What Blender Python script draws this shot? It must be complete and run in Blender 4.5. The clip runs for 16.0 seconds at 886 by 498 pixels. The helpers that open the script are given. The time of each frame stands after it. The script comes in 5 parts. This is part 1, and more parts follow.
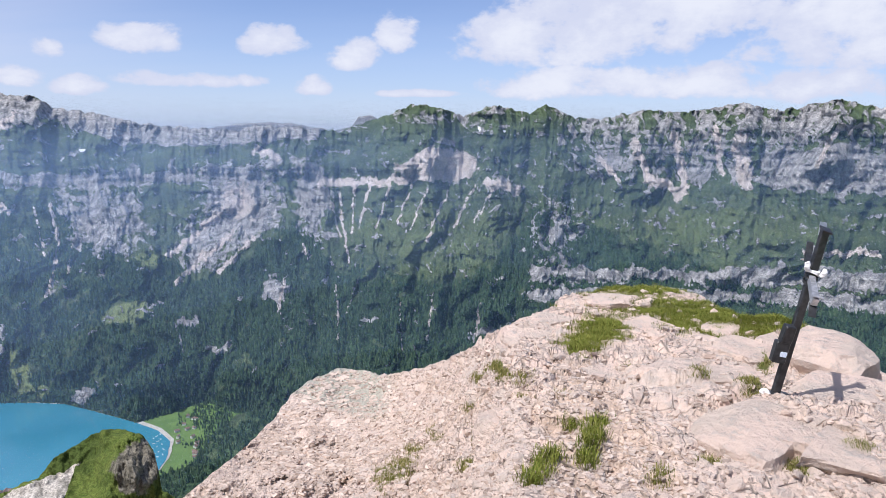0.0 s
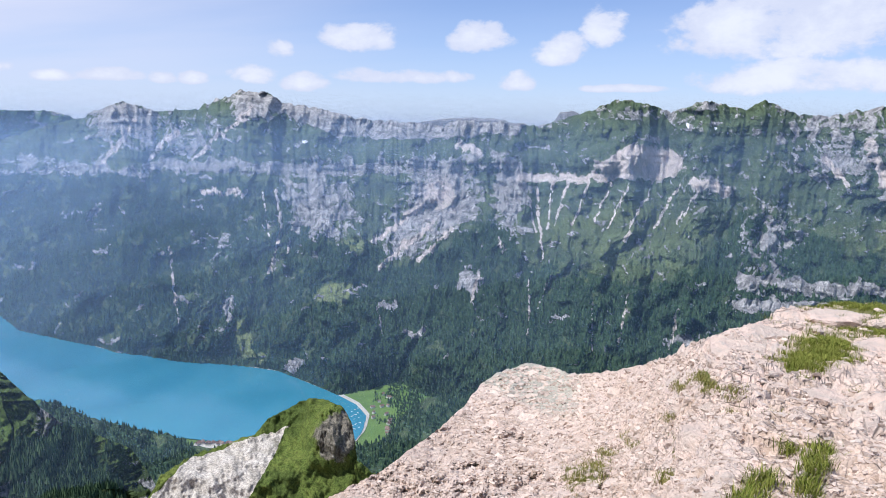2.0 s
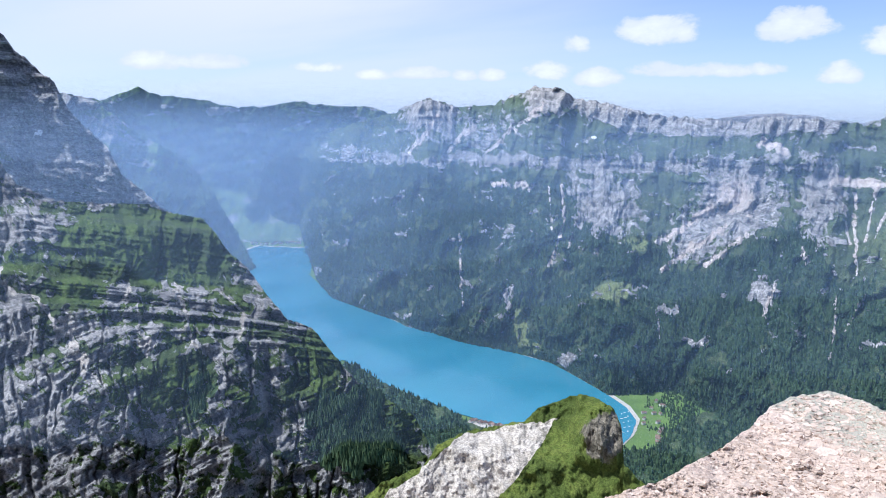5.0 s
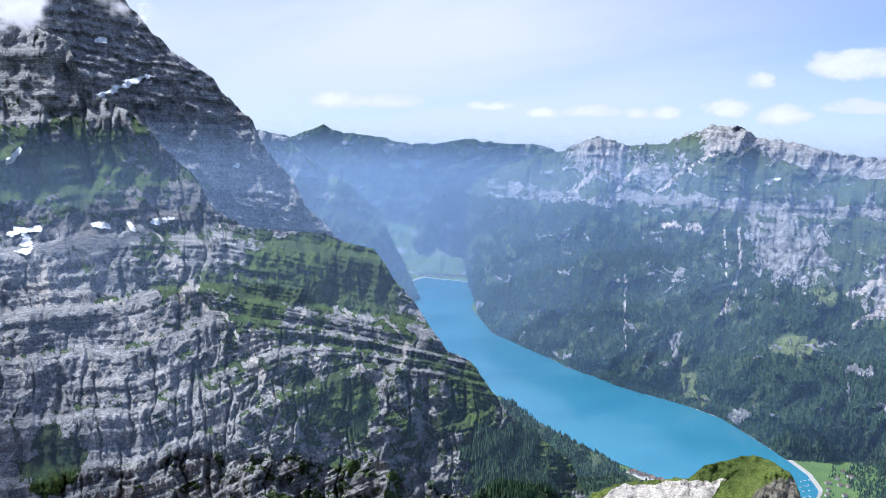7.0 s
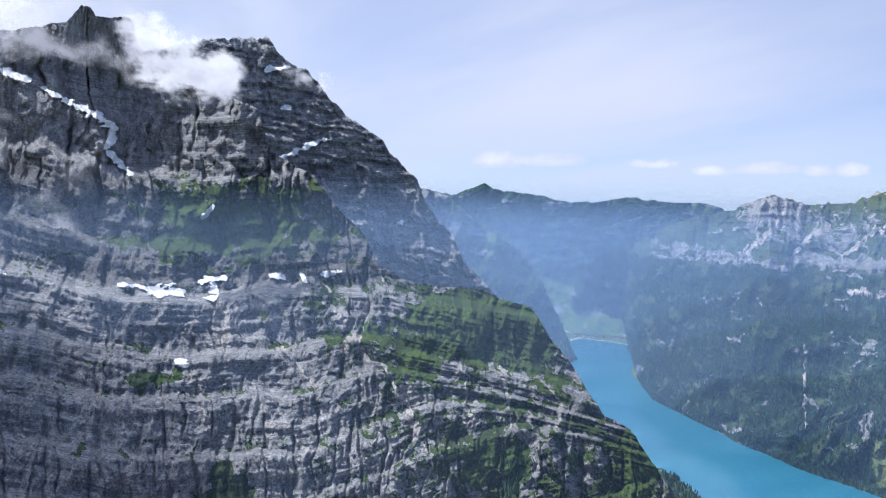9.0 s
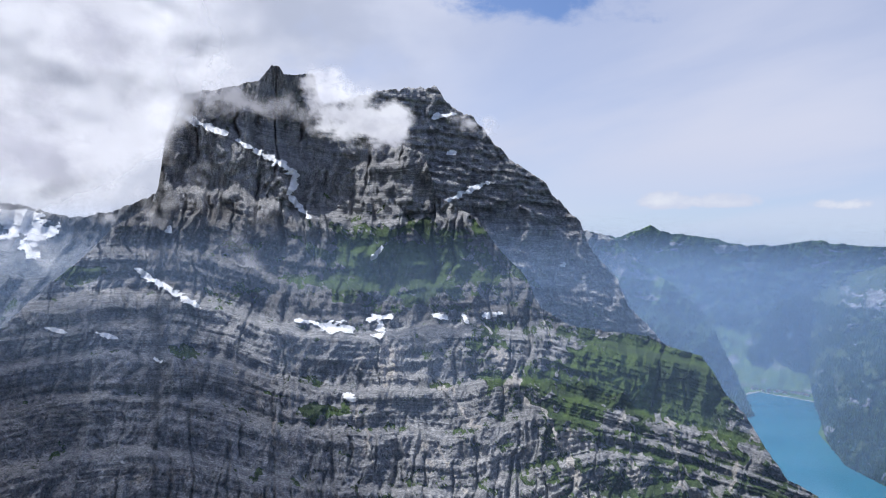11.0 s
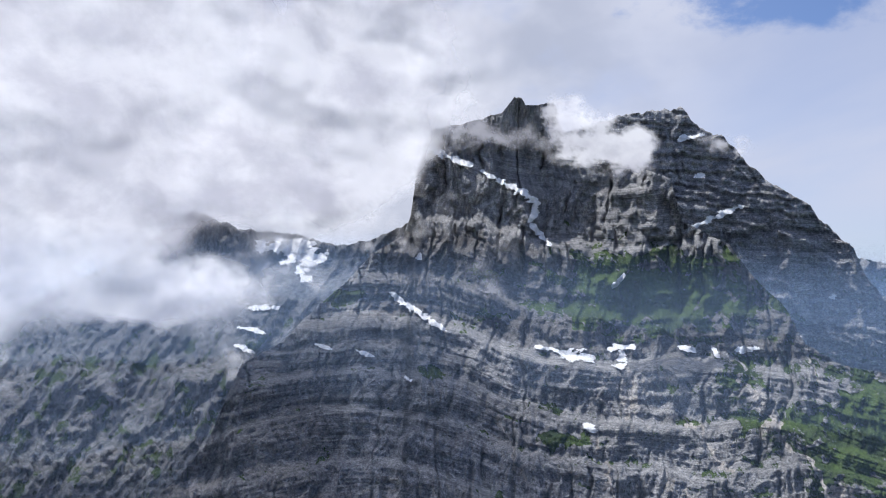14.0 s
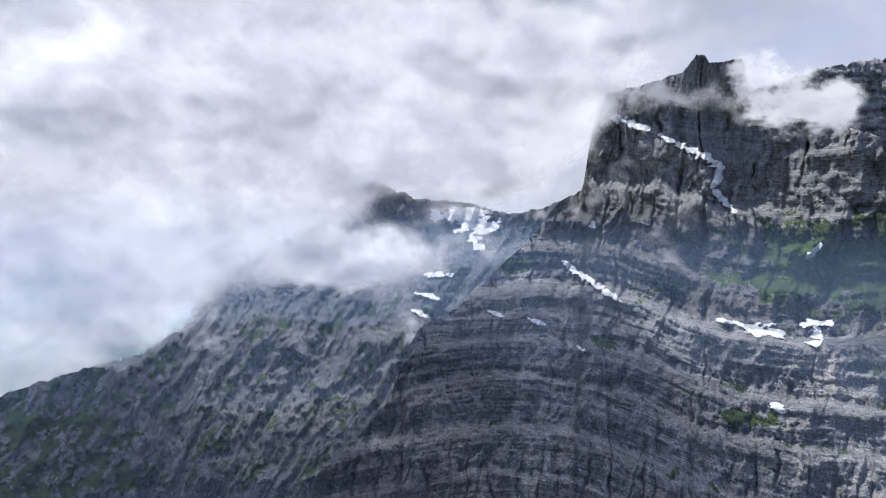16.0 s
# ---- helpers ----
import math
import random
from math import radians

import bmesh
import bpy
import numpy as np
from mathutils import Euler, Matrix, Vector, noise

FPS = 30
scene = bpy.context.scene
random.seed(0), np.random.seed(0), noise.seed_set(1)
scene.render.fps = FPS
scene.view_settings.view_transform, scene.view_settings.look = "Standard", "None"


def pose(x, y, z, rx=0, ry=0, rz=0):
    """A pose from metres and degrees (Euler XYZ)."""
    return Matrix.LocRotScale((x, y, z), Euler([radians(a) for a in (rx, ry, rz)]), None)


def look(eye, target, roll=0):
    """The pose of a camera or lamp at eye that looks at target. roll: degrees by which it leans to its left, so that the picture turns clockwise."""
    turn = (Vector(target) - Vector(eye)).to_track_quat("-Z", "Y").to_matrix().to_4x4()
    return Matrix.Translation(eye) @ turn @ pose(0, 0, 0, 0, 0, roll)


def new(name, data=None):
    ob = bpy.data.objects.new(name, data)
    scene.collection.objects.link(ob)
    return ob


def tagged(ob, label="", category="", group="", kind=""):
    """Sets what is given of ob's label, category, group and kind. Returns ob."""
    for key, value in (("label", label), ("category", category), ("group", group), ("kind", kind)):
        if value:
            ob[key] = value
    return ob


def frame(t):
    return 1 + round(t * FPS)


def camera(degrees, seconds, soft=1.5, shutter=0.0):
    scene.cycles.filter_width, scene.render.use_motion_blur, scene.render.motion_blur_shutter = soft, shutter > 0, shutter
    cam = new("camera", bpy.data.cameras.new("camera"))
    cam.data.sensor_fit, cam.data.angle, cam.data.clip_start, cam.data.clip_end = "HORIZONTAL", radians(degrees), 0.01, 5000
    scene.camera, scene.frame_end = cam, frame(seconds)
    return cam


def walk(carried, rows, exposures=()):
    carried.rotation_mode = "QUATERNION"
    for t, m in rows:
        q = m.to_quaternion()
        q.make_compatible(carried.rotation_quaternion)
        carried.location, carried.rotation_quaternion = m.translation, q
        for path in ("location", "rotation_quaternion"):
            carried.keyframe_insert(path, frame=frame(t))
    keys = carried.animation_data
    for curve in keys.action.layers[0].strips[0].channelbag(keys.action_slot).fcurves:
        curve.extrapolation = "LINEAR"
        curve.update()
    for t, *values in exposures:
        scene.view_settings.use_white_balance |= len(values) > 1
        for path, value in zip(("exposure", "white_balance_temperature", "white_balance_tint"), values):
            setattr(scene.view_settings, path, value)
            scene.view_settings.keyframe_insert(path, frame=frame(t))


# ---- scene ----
cam = camera(62.97, 16.0, soft=0.8)
# seconds, yaw to the left, pitch up, roll; the arc at arm's length round the filmer
ARM = 0.30
ROWS = [
    (0.0, 0.00, -9.68, 0.47),
    (0.5, 4.16, -9.83, 0.60),
    (1.0, 8.11, -10.01, 0.67),
    (1.5, 11.85, -10.14, 0.77),
    (2.0, 15.54, -10.21, 0.92),
    (2.5, 19.29, -10.26, 1.04),
    (3.0, 23.16, -10.40, 1.04),
    (3.5, 27.05, -10.65, 1.04),
    (4.0, 30.78, -10.91, 1.02),
    (6.5, 47.82, -9.31, 1.32),
    (7.0, 50.96, -8.31, 1.49),
    (7.5, 54.04, -7.20, 1.65),
    (8.0, 57.22, -6.03, 1.73),
    (8.5, 60.36, -5.00, 1.72),
    (9.0, 63.56, -4.09, 1.63),
    (11.5, 79.59, -0.56, 1.88),
    (12.0, 82.76, -0.08, 2.01),
    (12.5, 85.98, 0.27, 2.06),
    (13.0, 89.14, 0.49, 2.06),
    (13.5, 92.16, 0.55, 1.98),
    (14.0, 95.33, 0.42, 1.87),
    (14.5, 98.43, 0.02, 1.78),
    (15.0, 101.73, -0.64, 1.74),
    (15.5, 105.18, -1.51, 1.72),
    (16.0, 108.80, -2.51, 1.67),
]


def eye_at(t, yaw, pitch, roll):
    a, b = radians(yaw), radians(pitch)
    eye = Vector((-ARM * math.sin(a), ARM * math.cos(a) - ARM, 0.0))
    way = Vector((-math.sin(a) * math.cos(b), math.cos(a) * math.cos(b), math.sin(b)))
    return t, look(eye, eye + way, roll)


walk(cam, [eye_at(*row) for row in ROWS], exposures=[(0.0, 0.02, 6000, 13), (4.0, 0.24, 5700, 10), (7.0, 0.30, 5650, 10), (8.5, 0.18, 5700, 10), (12.0, -0.10, 6050, 10), (16.0, -0.10, 6050, 10)])

# ---- world, sun ----
SUN_YAW, SUN_HIGH = 124.0, 60.0


def heading(yaw, high=0.0):
    a, b = radians(yaw), radians(high)
    return Vector((-math.sin(a) * math.cos(b), math.cos(a) * math.cos(b), math.sin(b)))


sun = new("sun", bpy.data.lights.new("sun", "SUN"))
sun.data.energy, sun.data.angle, sun.data.color = 4.8, radians(0.6), (1.0, 0.95, 0.88)
sun.matrix_world = look((0, 0, 50), Vector((0, 0, 50)) - heading(SUN_YAW, SUN_HIGH))


class Nodes:
    """Short hand for building node trees."""

    def __init__(self, tree):
        self.tree = tree
        tree.nodes.clear()

    def add(self, kind):
        return self.tree.nodes.new(kind)

    def put(self, socket, value):
        if isinstance(value, bpy.types.NodeSocket):
            self.tree.links.new(value, socket)
        elif value is not None:
            socket.default_value = value

    def math(self, op, a, b=0.0, c=0.0, clamp=False):
        node = self.add("ShaderNodeMath")
        node.operation, node.use_clamp = op, clamp
        for i, v in enumerate((a, b, c)):
            self.put(node.inputs[i], v)
        return node.outputs[0]

    def vec(self, op, a, b=(0, 0, 0)):
        node = self.add("ShaderNodeVectorMath")
        node.operation = op
        self.put(node.inputs[0], a)
        self.put(node.inputs[1], b)
        return node.outputs[0]

    def mix(self, f, a, b, blend="MIX"):
        node = self.add("ShaderNodeMix")
        node.data_type, node.blend_type = "RGBA", blend
        self.put(node.inputs[0], f)
        self.put(node.inputs[6], a if isinstance(a, bpy.types.NodeSocket) else (*a, 1))
        self.put(node.inputs[7], b if isinstance(b, bpy.types.NodeSocket) else (*b, 1))
        return node.outputs[2]

    def ramp(self, f, lo, hi, a=0.0, b=1.0):
        node = self.add("ShaderNodeMapRange")
        node.interpolation_type = "SMOOTHSTEP"
        for i, v in enumerate((f, lo, hi, a, b)):
            self.put(node.inputs[i], v)
        return node.outputs[0]

    def noise(self, at, scale, detail=4.0, rough=0.55, warp=0.0):
        node = self.add("ShaderNodeTexNoise")
        self.put(node.inputs["Vector"], at)
        for key, v in (("Scale", scale), ("Detail", detail), ("Roughness", rough), ("Distortion", warp)):
            self.put(node.inputs[key], v)
        return node.outputs[0]

    def voronoi(self, at, scale, feature="F1", out="Distance"):
        node = self.add("ShaderNodeTexVoronoi")
        node.feature = feature
        self.put(node.inputs["Vector"], at)
        self.put(node.inputs["Scale"], scale)
        return node.outputs[out]

    def stretch(self, at, size, turn=(0, 0, 0)):
        node = self.add("ShaderNodeMapping")
        self.put(node.inputs["Vector"], at)
        node.inputs["Scale"].default_value = size
        node.inputs["Rotation"].default_value = [radians(v) for v in turn]
        return node.outputs[0]


world = bpy.data.worlds.new("sky")
world.use_nodes = True
scene.world = world
n = Nodes(world.node_tree)
sky = n.add("ShaderNodeTexSky")
sky.sky_type, sky.sun_disc = "NISHITA", False
sky.sun_elevation, sky.sun_rotation = radians(SUN_HIGH), radians(-SUN_YAW)
sky.altitude, sky.air_density, sky.dust_density, sky.ozone_density = 2300, 1.0, 1.6, 1.0
way = n.add("ShaderNodeTexCoord").outputs["Generated"]
parts = n.add("ShaderNodeSeparateXYZ")
n.put(parts.inputs[0], way)
wx, wy, wz = parts.outputs
w_az = n.math("MULTIPLY", n.math("ARCTAN2", n.math("MULTIPLY", wx, -1.0), wy), 57.2958)
w_el = n.math("MULTIPLY", n.math("ARCSINE", wz), 57.2958)
# high thin cloud on one level sheet
lift = n.math("MAXIMUM", n.math("ADD", wz, 0.10), 0.02)
sheet = n.vec("DIVIDE", way, None)
div = n.add("ShaderNodeCombineXYZ")
for i in range(3):
    n.put(div.inputs[i], lift)
n.put(sheet.node.inputs[1], div.outputs[0])
thin = n.noise(n.stretch(sheet, (0.30, 0.75, 1.0), (0, 0, 35)), 0.8, 6.0, 0.5, 0.2)
veil = n.ramp(thin, 0.30, 0.62)
west = n.math("MULTIPLY", n.ramp(w_az, 12.0, 50.0), n.ramp(w_el, -1.0, 8.0, 0.25, 1.0))
south = n.ramp(w_az, 84.0, 100.0)
veil_amount = n.math("MULTIPLY", n.math("ADD", n.math("MULTIPLY", veil, 0.42), 0.58), n.math("ADD", n.math("MULTIPLY", west, 0.82), 0.18), clamp=True)
# heaped clouds: yaw, height, half width, half height in degrees
HEAPS = ((-5.6, 6.2, 5.2, 3.0), (-12.0, 7.6, 8.0, 4.4), (-20.0, 8.6, 9.0, 4.2), (-29.0, 7.0, 9.0, 4.6), (-9.0, 3.0, 6.5, 1.5), (-18.0, 3.2, 7.0, 1.6),
         (-26.0, 2.8, 6.0, 1.4), (3.6, 6.6, 1.7, 2.0), (6.6, 5.0, 2.2, 1.5), (13.0, 5.9, 2.7, 1.5), (21.9, 5.8, 3.2, 1.3), (28.2, 4.8, 1.3, 0.9), (19.0, 3.1, 5.6, 0.75),
         (10.0, 2.7, 1.6, 0.9), (2.0, 2.4, 4.0, 0.4), (26.3, 2.5, 1.9, 0.9), (30.4, 3.0, 2.2, 1.0), (34.4, 2.6, 1.3, 0.6), (36.4, 2.5, 1.2, 0.6), (39.8, 2.6, 2.6, 0.6),
         (43.6, 2.4, 1.7, 0.5), (47.9, 2.9, 2.2, 0.6), (55.5, 3.0, 2.6, 0.7), (59.6, 2.9, 2.2, 0.9))
soft = n.add("ShaderNodeCombineXYZ")
n.put(soft.inputs[0], w_az)
n.put(soft.inputs[1], n.math("MULTIPLY", w_el, 1.5))
billow = n.noise(soft.outputs[0], 0.24, 9.0, 0.6, 0.1)
heap = None
for a, e, w, h in HEAPS:
    dx = n.math("DIVIDE", n.math("SUBTRACT", w_az, a), w)
    # flatter below than above
    low = n.math("SUBTRACT", w_el, e)
    dy = n.math("DIVIDE", n.math("MAXIMUM", low, n.math("MULTIPLY", low, -1.5)), h)
    d = n.math("SUBTRACT", 1.0, n.math("ADD", n.math("MULTIPLY", dx, dx), n.math("MULTIPLY", dy, dy)))
    heap = d if heap is None else n.math("MAXIMUM", heap, d)
heap = n.math("ADD", n.math("MAXIMUM", heap, -2.0), n.math("MULTIPLY", n.math("SUBTRACT", billow, 0.5), 4.2))
heap_mask = n.ramp(heap, -0.10, 0.60)
# the great bank of cloud round the high summit
bank_noise = n.noise(soft.outputs[0], 0.085, 7.0, 0.5, 0.0)
bank = n.math("MULTIPLY", n.ramp(w_az, 66.0, 96.0), n.ramp(bank_noise, 0.28, 0.46))
bank = n.math("MULTIPLY", bank, n.ramp(w_az, 150.0, 215.0, 1.0, 0.35))
shade_noise = n.noise(soft.outputs[0], 0.11, 6.0, 0.48, 0.0)
clear = n.mix(n.ramp(w_el, 0.0, 10.0, 0.45, 0.0), n.vec("MULTIPLY", sky.outputs[0], (0.110, 0.118, 0.140)), (0.62, 0.72, 0.93))
cloud_white = n.mix(n.ramp(shade_noise, 0.32, 0.62), (0.60, 0.62, 0.72), (0.88, 0.88, 0.96))
heap_white = n.mix(n.ramp(n.math("ADD", heap, n.math("MULTIPLY", n.math("SUBTRACT", shade_noise, 0.5), 3.0)), 0.2, 1.6), (0.77, 0.79, 0.90), (0.95, 0.95, 0.98))
# rifts in the high cloud, open to the blue
rift = None
for a, e, w, h in ((69.0, 18.8, 11.0, 2.6), (136.0, 17.0, 7.0, 4.0), (108.0, 21.0, 7.0, 3.0)):
    dx, dy = n.math("DIVIDE", n.math("SUBTRACT", w_az, a), w), n.math("DIVIDE", n.math("SUBTRACT", w_el, e), h)
    d = n.math("SUBTRACT", 1.0, n.math("ADD", n.math("MULTIPLY", dx, dx), n.math("MULTIPLY", dy, dy)))
    rift = d if rift is None else n.math("MAXIMUM", rift, d)
rift = n.ramp(n.math("ADD", n.math("MAXIMUM", rift, -2.0), n.math("MULTIPLY", n.math("SUBTRACT", billow, 0.5), 5.0)), -0.4, 1.3, 1.0, 0.10)
veil_amount = n.math("MULTIPLY", veil_amount, rift)
bank = n.math("MULTIPLY", bank, rift)
col = n.mix(veil_amount, clear, (0.79, 0.80, 0.92))
col = n.mix(n.math("MULTIPLY", heap_mask, 0.97), col, heap_white)
col = n.mix(n.math("MULTIPLY", bank, 0.95), col, cloud_white)
shine = n.add("ShaderNodeBackground")
n.put(shine.inputs[0], col)
n.put(shine.inputs[1], 0.89)
n.put(n.add("ShaderNodeOutputWorld").inputs[0], shine.outputs[0])


# ---- smooth random fields ----
TABLE = np.random.RandomState(7).rand(1024, 2) * 2 - 1
MIXER = np.random.RandomState(8).permutation(1024)


def field(x, y, seed=0):
    """Gradient noise, about -0.7 to 0.7."""
    xi, yi = np.floor(x).astype(int), np.floor(y).astype(int)
    fx, fy = x - xi, y - yi
    u, v = fx * fx * fx * (fx * (fx * 6 - 15) + 10), fy * fy * fy * (fy * (fy * 6 - 15) + 10)

    def corner(i, j):
        g = TABLE[MIXER[(MIXER[(xi + i + seed * 57) & 1023] + yi + j) & 1023]]
        return g[..., 0] * (fx - i) + g[..., 1] * (fy - j)

    a, b = corner(0, 0) * (1 - u) + corner(1, 0) * u, corner(0, 1) * (1 - u) + corner(1, 1) * u
    return a * (1 - v) + b * v


def fbm(x, y, octaves=5, gain=0.5, seed=0):
    total, size = 0.0, 1.0
    for k in range(octaves):
        total = total + size * field(x * 2 ** k, y * 2 ** k, seed + k)
        size *= gain
    return total


def ridged(x, y, octaves=5, gain=0.5, seed=0):
    """Sharp crests at 1, hollows near 0."""
    total, size, whole = 0.0, 1.0, 0.0
    for k in range(octaves):
        total = total + size * (1 - np.abs(field(x * 2 ** k, y * 2 ** k, seed + k)) * 1.8)
        whole += size
        size *= gain
    return total / whole


def cells(x, y, seed=0):
    """Distance to the nearest and second seed of a jittered grid, and a number for the nearest cell."""
    xi, yi = np.floor(x).astype(int), np.floor(y).astype(int)
    d1, d2, who = np.full(x.shape, 9.0), np.full(x.shape, 9.0), np.zeros(x.shape)
    for i in (-1, 0, 1):
        for j in (-1, 0, 1):
            h = MIXER[(MIXER[(xi + i + seed * 31) & 1023] + yi + j) & 1023]
            px, py = xi + i + 0.5 + 0.45 * TABLE[h, 0], yi + j + 0.5 + 0.45 * TABLE[h, 1]
            d = np.hypot(px - x, py - y)
            near = d < d1
            d2 = np.where(near, d1, np.minimum(d2, d))
            d1, who = np.where(near, d, d1), np.where(near, h / 1023.0, who)
    return d1, d2, who


def step(a, b, x):
    t = np.clip((x - a) / (b - a), 0, 1)
    return t * t * (3 - 2 * t)


def along(points, x):
    """Piecewise straight course through (x, y) points."""
    p = sorted(points)
    return np.interp(x, [q[0] for q in p], [q[1] for q in p])


def blob(az, el, a, e, ra, re):
    return np.clip(1 - np.hypot((az - a) / ra, (el - e) / re), 0, 1)


def part(name, bm, material, parent=None, label="", smooth=False):
    """Links a bmesh as one mesh object."""
    me = bpy.data.meshes.new(name)
    bm.to_mesh(me)
    bm.free()
    me.materials.append(material)
    if smooth:
        me.polygons.foreach_set("use_smooth", [True] * len(me.polygons))
    ob = new(name, me)
    if parent:
        ob.parent = parent
    if label:
        tagged(ob, label)
    return ob


def raw_mesh(name, verts, faces, material, smooth=True, surf=None):
    """Links arrays of points and equal-sided faces as one mesh object."""
    me = bpy.data.meshes.new(name)
    verts, faces = np.asarray(verts, float), np.asarray(faces, int)
    k = faces.shape[1]
    me.vertices.add(len(verts))
    me.vertices.foreach_set("co", verts.ravel())
    me.loops.add(faces.size)
    me.loops.foreach_set("vertex_index", faces.ravel())
    me.polygons.add(len(faces))
    me.polygons.foreach_set("loop_start", np.arange(0, faces.size, k))
    me.polygons.foreach_set("use_smooth", np.full(len(faces), smooth))
    me.update(calc_edges=True)
    me.validate()
    if surf is not None:
        at = me.color_attributes.new("surf", "FLOAT_COLOR", "POINT")
        at.data.foreach_set("color", np.concatenate([surf, np.ones((len(surf), 1))], 1).astype(np.float32).ravel())
    me.materials.append(material)
    return new(name, me)


def sheet_mesh(name, P, material, surf=None, smooth=True, closed=False):
    """A grid of points [i, j, 3] as one sheet of quads."""
    ni, nj = P.shape[:2]
    idx = np.arange(ni * nj).reshape(ni, nj)
    if closed:
        idx = np.concatenate([idx, idx[:1]], 0)
    f = np.stack([idx[:-1, :-1], idx[:-1, 1:], idx[1:, 1:], idx[1:, :-1]], -1).reshape(-1, 4)
    return raw_mesh(name, P.reshape(-1, 3), f, material, smooth, None if surf is None else surf.reshape(-1, 3))


def polar(az, h, z):
    a = np.radians(az)
    return np.stack([-np.sin(a) * h, np.cos(a) * h, z], -1)


# ---- materials ----
def surface(name):
    mat = bpy.data.materials.new(name)
    mat.use_nodes = True
    m = Nodes(mat.node_tree)
    at = m.add("ShaderNodeNewGeometry").outputs["Position"]
    return mat, m, at


def finish(m, colour, rough=0.9, relief=None, depth=1.0, gloss=0.15, metal=0.0):
    b = m.add("ShaderNodeBsdfPrincipled")
    m.put(b.inputs["Base Color"], colour if isinstance(colour, bpy.types.NodeSocket) else (*colour, 1))
    m.put(b.inputs["Roughness"], rough)
    m.put(b.inputs["Specular IOR Level"], gloss)
    m.put(b.inputs["Metallic"], metal)
    if relief is not None:
        bump = m.add("ShaderNodeBump")
        m.put(bump.inputs["Height"], relief)
        m.put(bump.inputs["Distance"], depth)
        m.put(bump.inputs["Strength"], 1.0)
        m.put(b.inputs["Normal"], bump.outputs[0])
    m.put(m.add("ShaderNodeOutputMaterial").inputs[0], b.outputs[0])


def mountain_surface(name, forest, grass, rock_a, rock_b, scree, grain=1.0, layers=(2.0,), band=0.0, depth=9.0):
    """Slopes of wood, meadow, rock and scree, shared out by the surf attribute; the limestone lies in layers."""
    mat, m, at = surface(name)
    surf = m.add("ShaderNodeAttribute")
    surf.attribute_name = "surf"
    sep = m.add("ShaderNodeSeparateColor")
    m.put(sep.inputs[0], surf.outputs["Color"])
    wood, bare, loose = sep.outputs
    fine = m.noise(at, 0.035 * grain, 9.0, 0.65)
    coarse = m.noise(at, 0.006 * grain, 6.0, 0.6)
    bed = m.add("ShaderNodeAttribute")
    bed.attribute_name = "bed"
    lay = m.noise(m.stretch(bed.outputs["Vector"], (0.22, layers[0], 0.0)), 1.0, 8.0, 0.66, 0.25)
    thin = m.noise(m.stretch(bed.outputs["Vector"], (0.45, layers[0] * 3.2, 0.0)), 1.0, 5.0, 0.6, 0.15)
    speck = m.noise(at, 0.16 * grain, 6.0, 0.7)
    streak = m.noise(m.stretch(at, (1.0, 1.0, 0.13)), 0.028 * grain, 7.0, 0.65)
    crack = m.voronoi(m.stretch(at, (1.0, 1.0, 0.45)), 0.03 * grain, "DISTANCE_TO_EDGE")
    shift = m.math("MULTIPLY", m.math("SUBTRACT", fine, 0.5), 0.9)
    g = m.mix(m.ramp(fine, 0.35, 0.65), grass[0], grass[1])
    g = m.mix(m.ramp(coarse, 0.42, 0.62), g, grass[2])
    kind = m.add("ShaderNodeSeparateXYZ")
    m.put(kind.inputs[0], bed.outputs["Vector"])
    # bed z: above 0 rock darkened for cloud shade, below 0 mown grass
    cloud_shade, mown = m.ramp(kind.outputs[2], 0.15, 0.75), m.ramp(m.math("MULTIPLY", kind.outputs[2], -1.0), 0.1, 0.9)
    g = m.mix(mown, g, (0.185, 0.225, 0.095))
    massive = m.ramp(m.noise(at, 0.0028 * grain, 3.0), 0.42, 0.58, 1.0, 0.45)
    share = m.math("MULTIPLY", massive, band)
    blend = m.math("ADD", m.math("MULTIPLY", lay, share), m.math("MULTIPLY", streak, m.math("SUBTRACT", 1.0, share)))
    r = m.mix(m.ramp(blend, 0.38, 0.62), rock_a, rock_b)
    r = m.mix(m.ramp(fine, 0.58, 0.74, 0.0, 0.55), r, scree)
    r = m.mix(m.ramp(coarse, 0.54, 0.7, 0.0, 0.5), r, (rock_a[0] * 0.6, rock_a[1] * 0.6, rock_a[2] * 0.62))
    r = m.mix(m.math("MULTIPLY", m.ramp(thin, 0.52, 0.60), m.math("MULTIPLY", share, 0.5)), r, (rock_a[0] * 0.42, rock_a[1] * 0.42, rock_a[2] * 0.45))
    r = m.mix(m.math("MULTIPLY", m.ramp(thin, 0.46, 0.38), m.math("MULTIPLY", share, 0.25)), r, rock_b)
    # cloud shade painted into the rock colour
    r = m.mix(m.math("MULTIPLY", cloud_shade, m.ramp(fine, 0.35, 0.65, 0.85, 0.45)), r, (0.115, 0.108, 0.104))
    s = m.mix(m.ramp(streak, 0.35, 0.65), scree, (scree[0] * 0.72, scree[1] * 0.71, scree[2] * 0.68))
    f = m.mix(m.ramp(fine, 0.35, 0.68), forest[0], forest[1])
    c = m.mix(m.ramp(m.math("ADD", bare, shift), 0.42, 0.60), g, r)
    c = m.mix(m.ramp(m.math("ADD", loose, m.math("MULTIPLY", m.math("SUBTRACT", streak, 0.5), 1.2)), 0.42, 0.60), c, s)
    c = m.mix(m.ramp(m.math("ADD", wood, shift), 0.46, 0.58), c, f)
    c = m.mix(1.0, c, m.mix(m.ramp(speck, 0.36, 0.64), (0.58, 0.58, 0.60), (1.36, 1.36, 1.34)), "MULTIPLY")
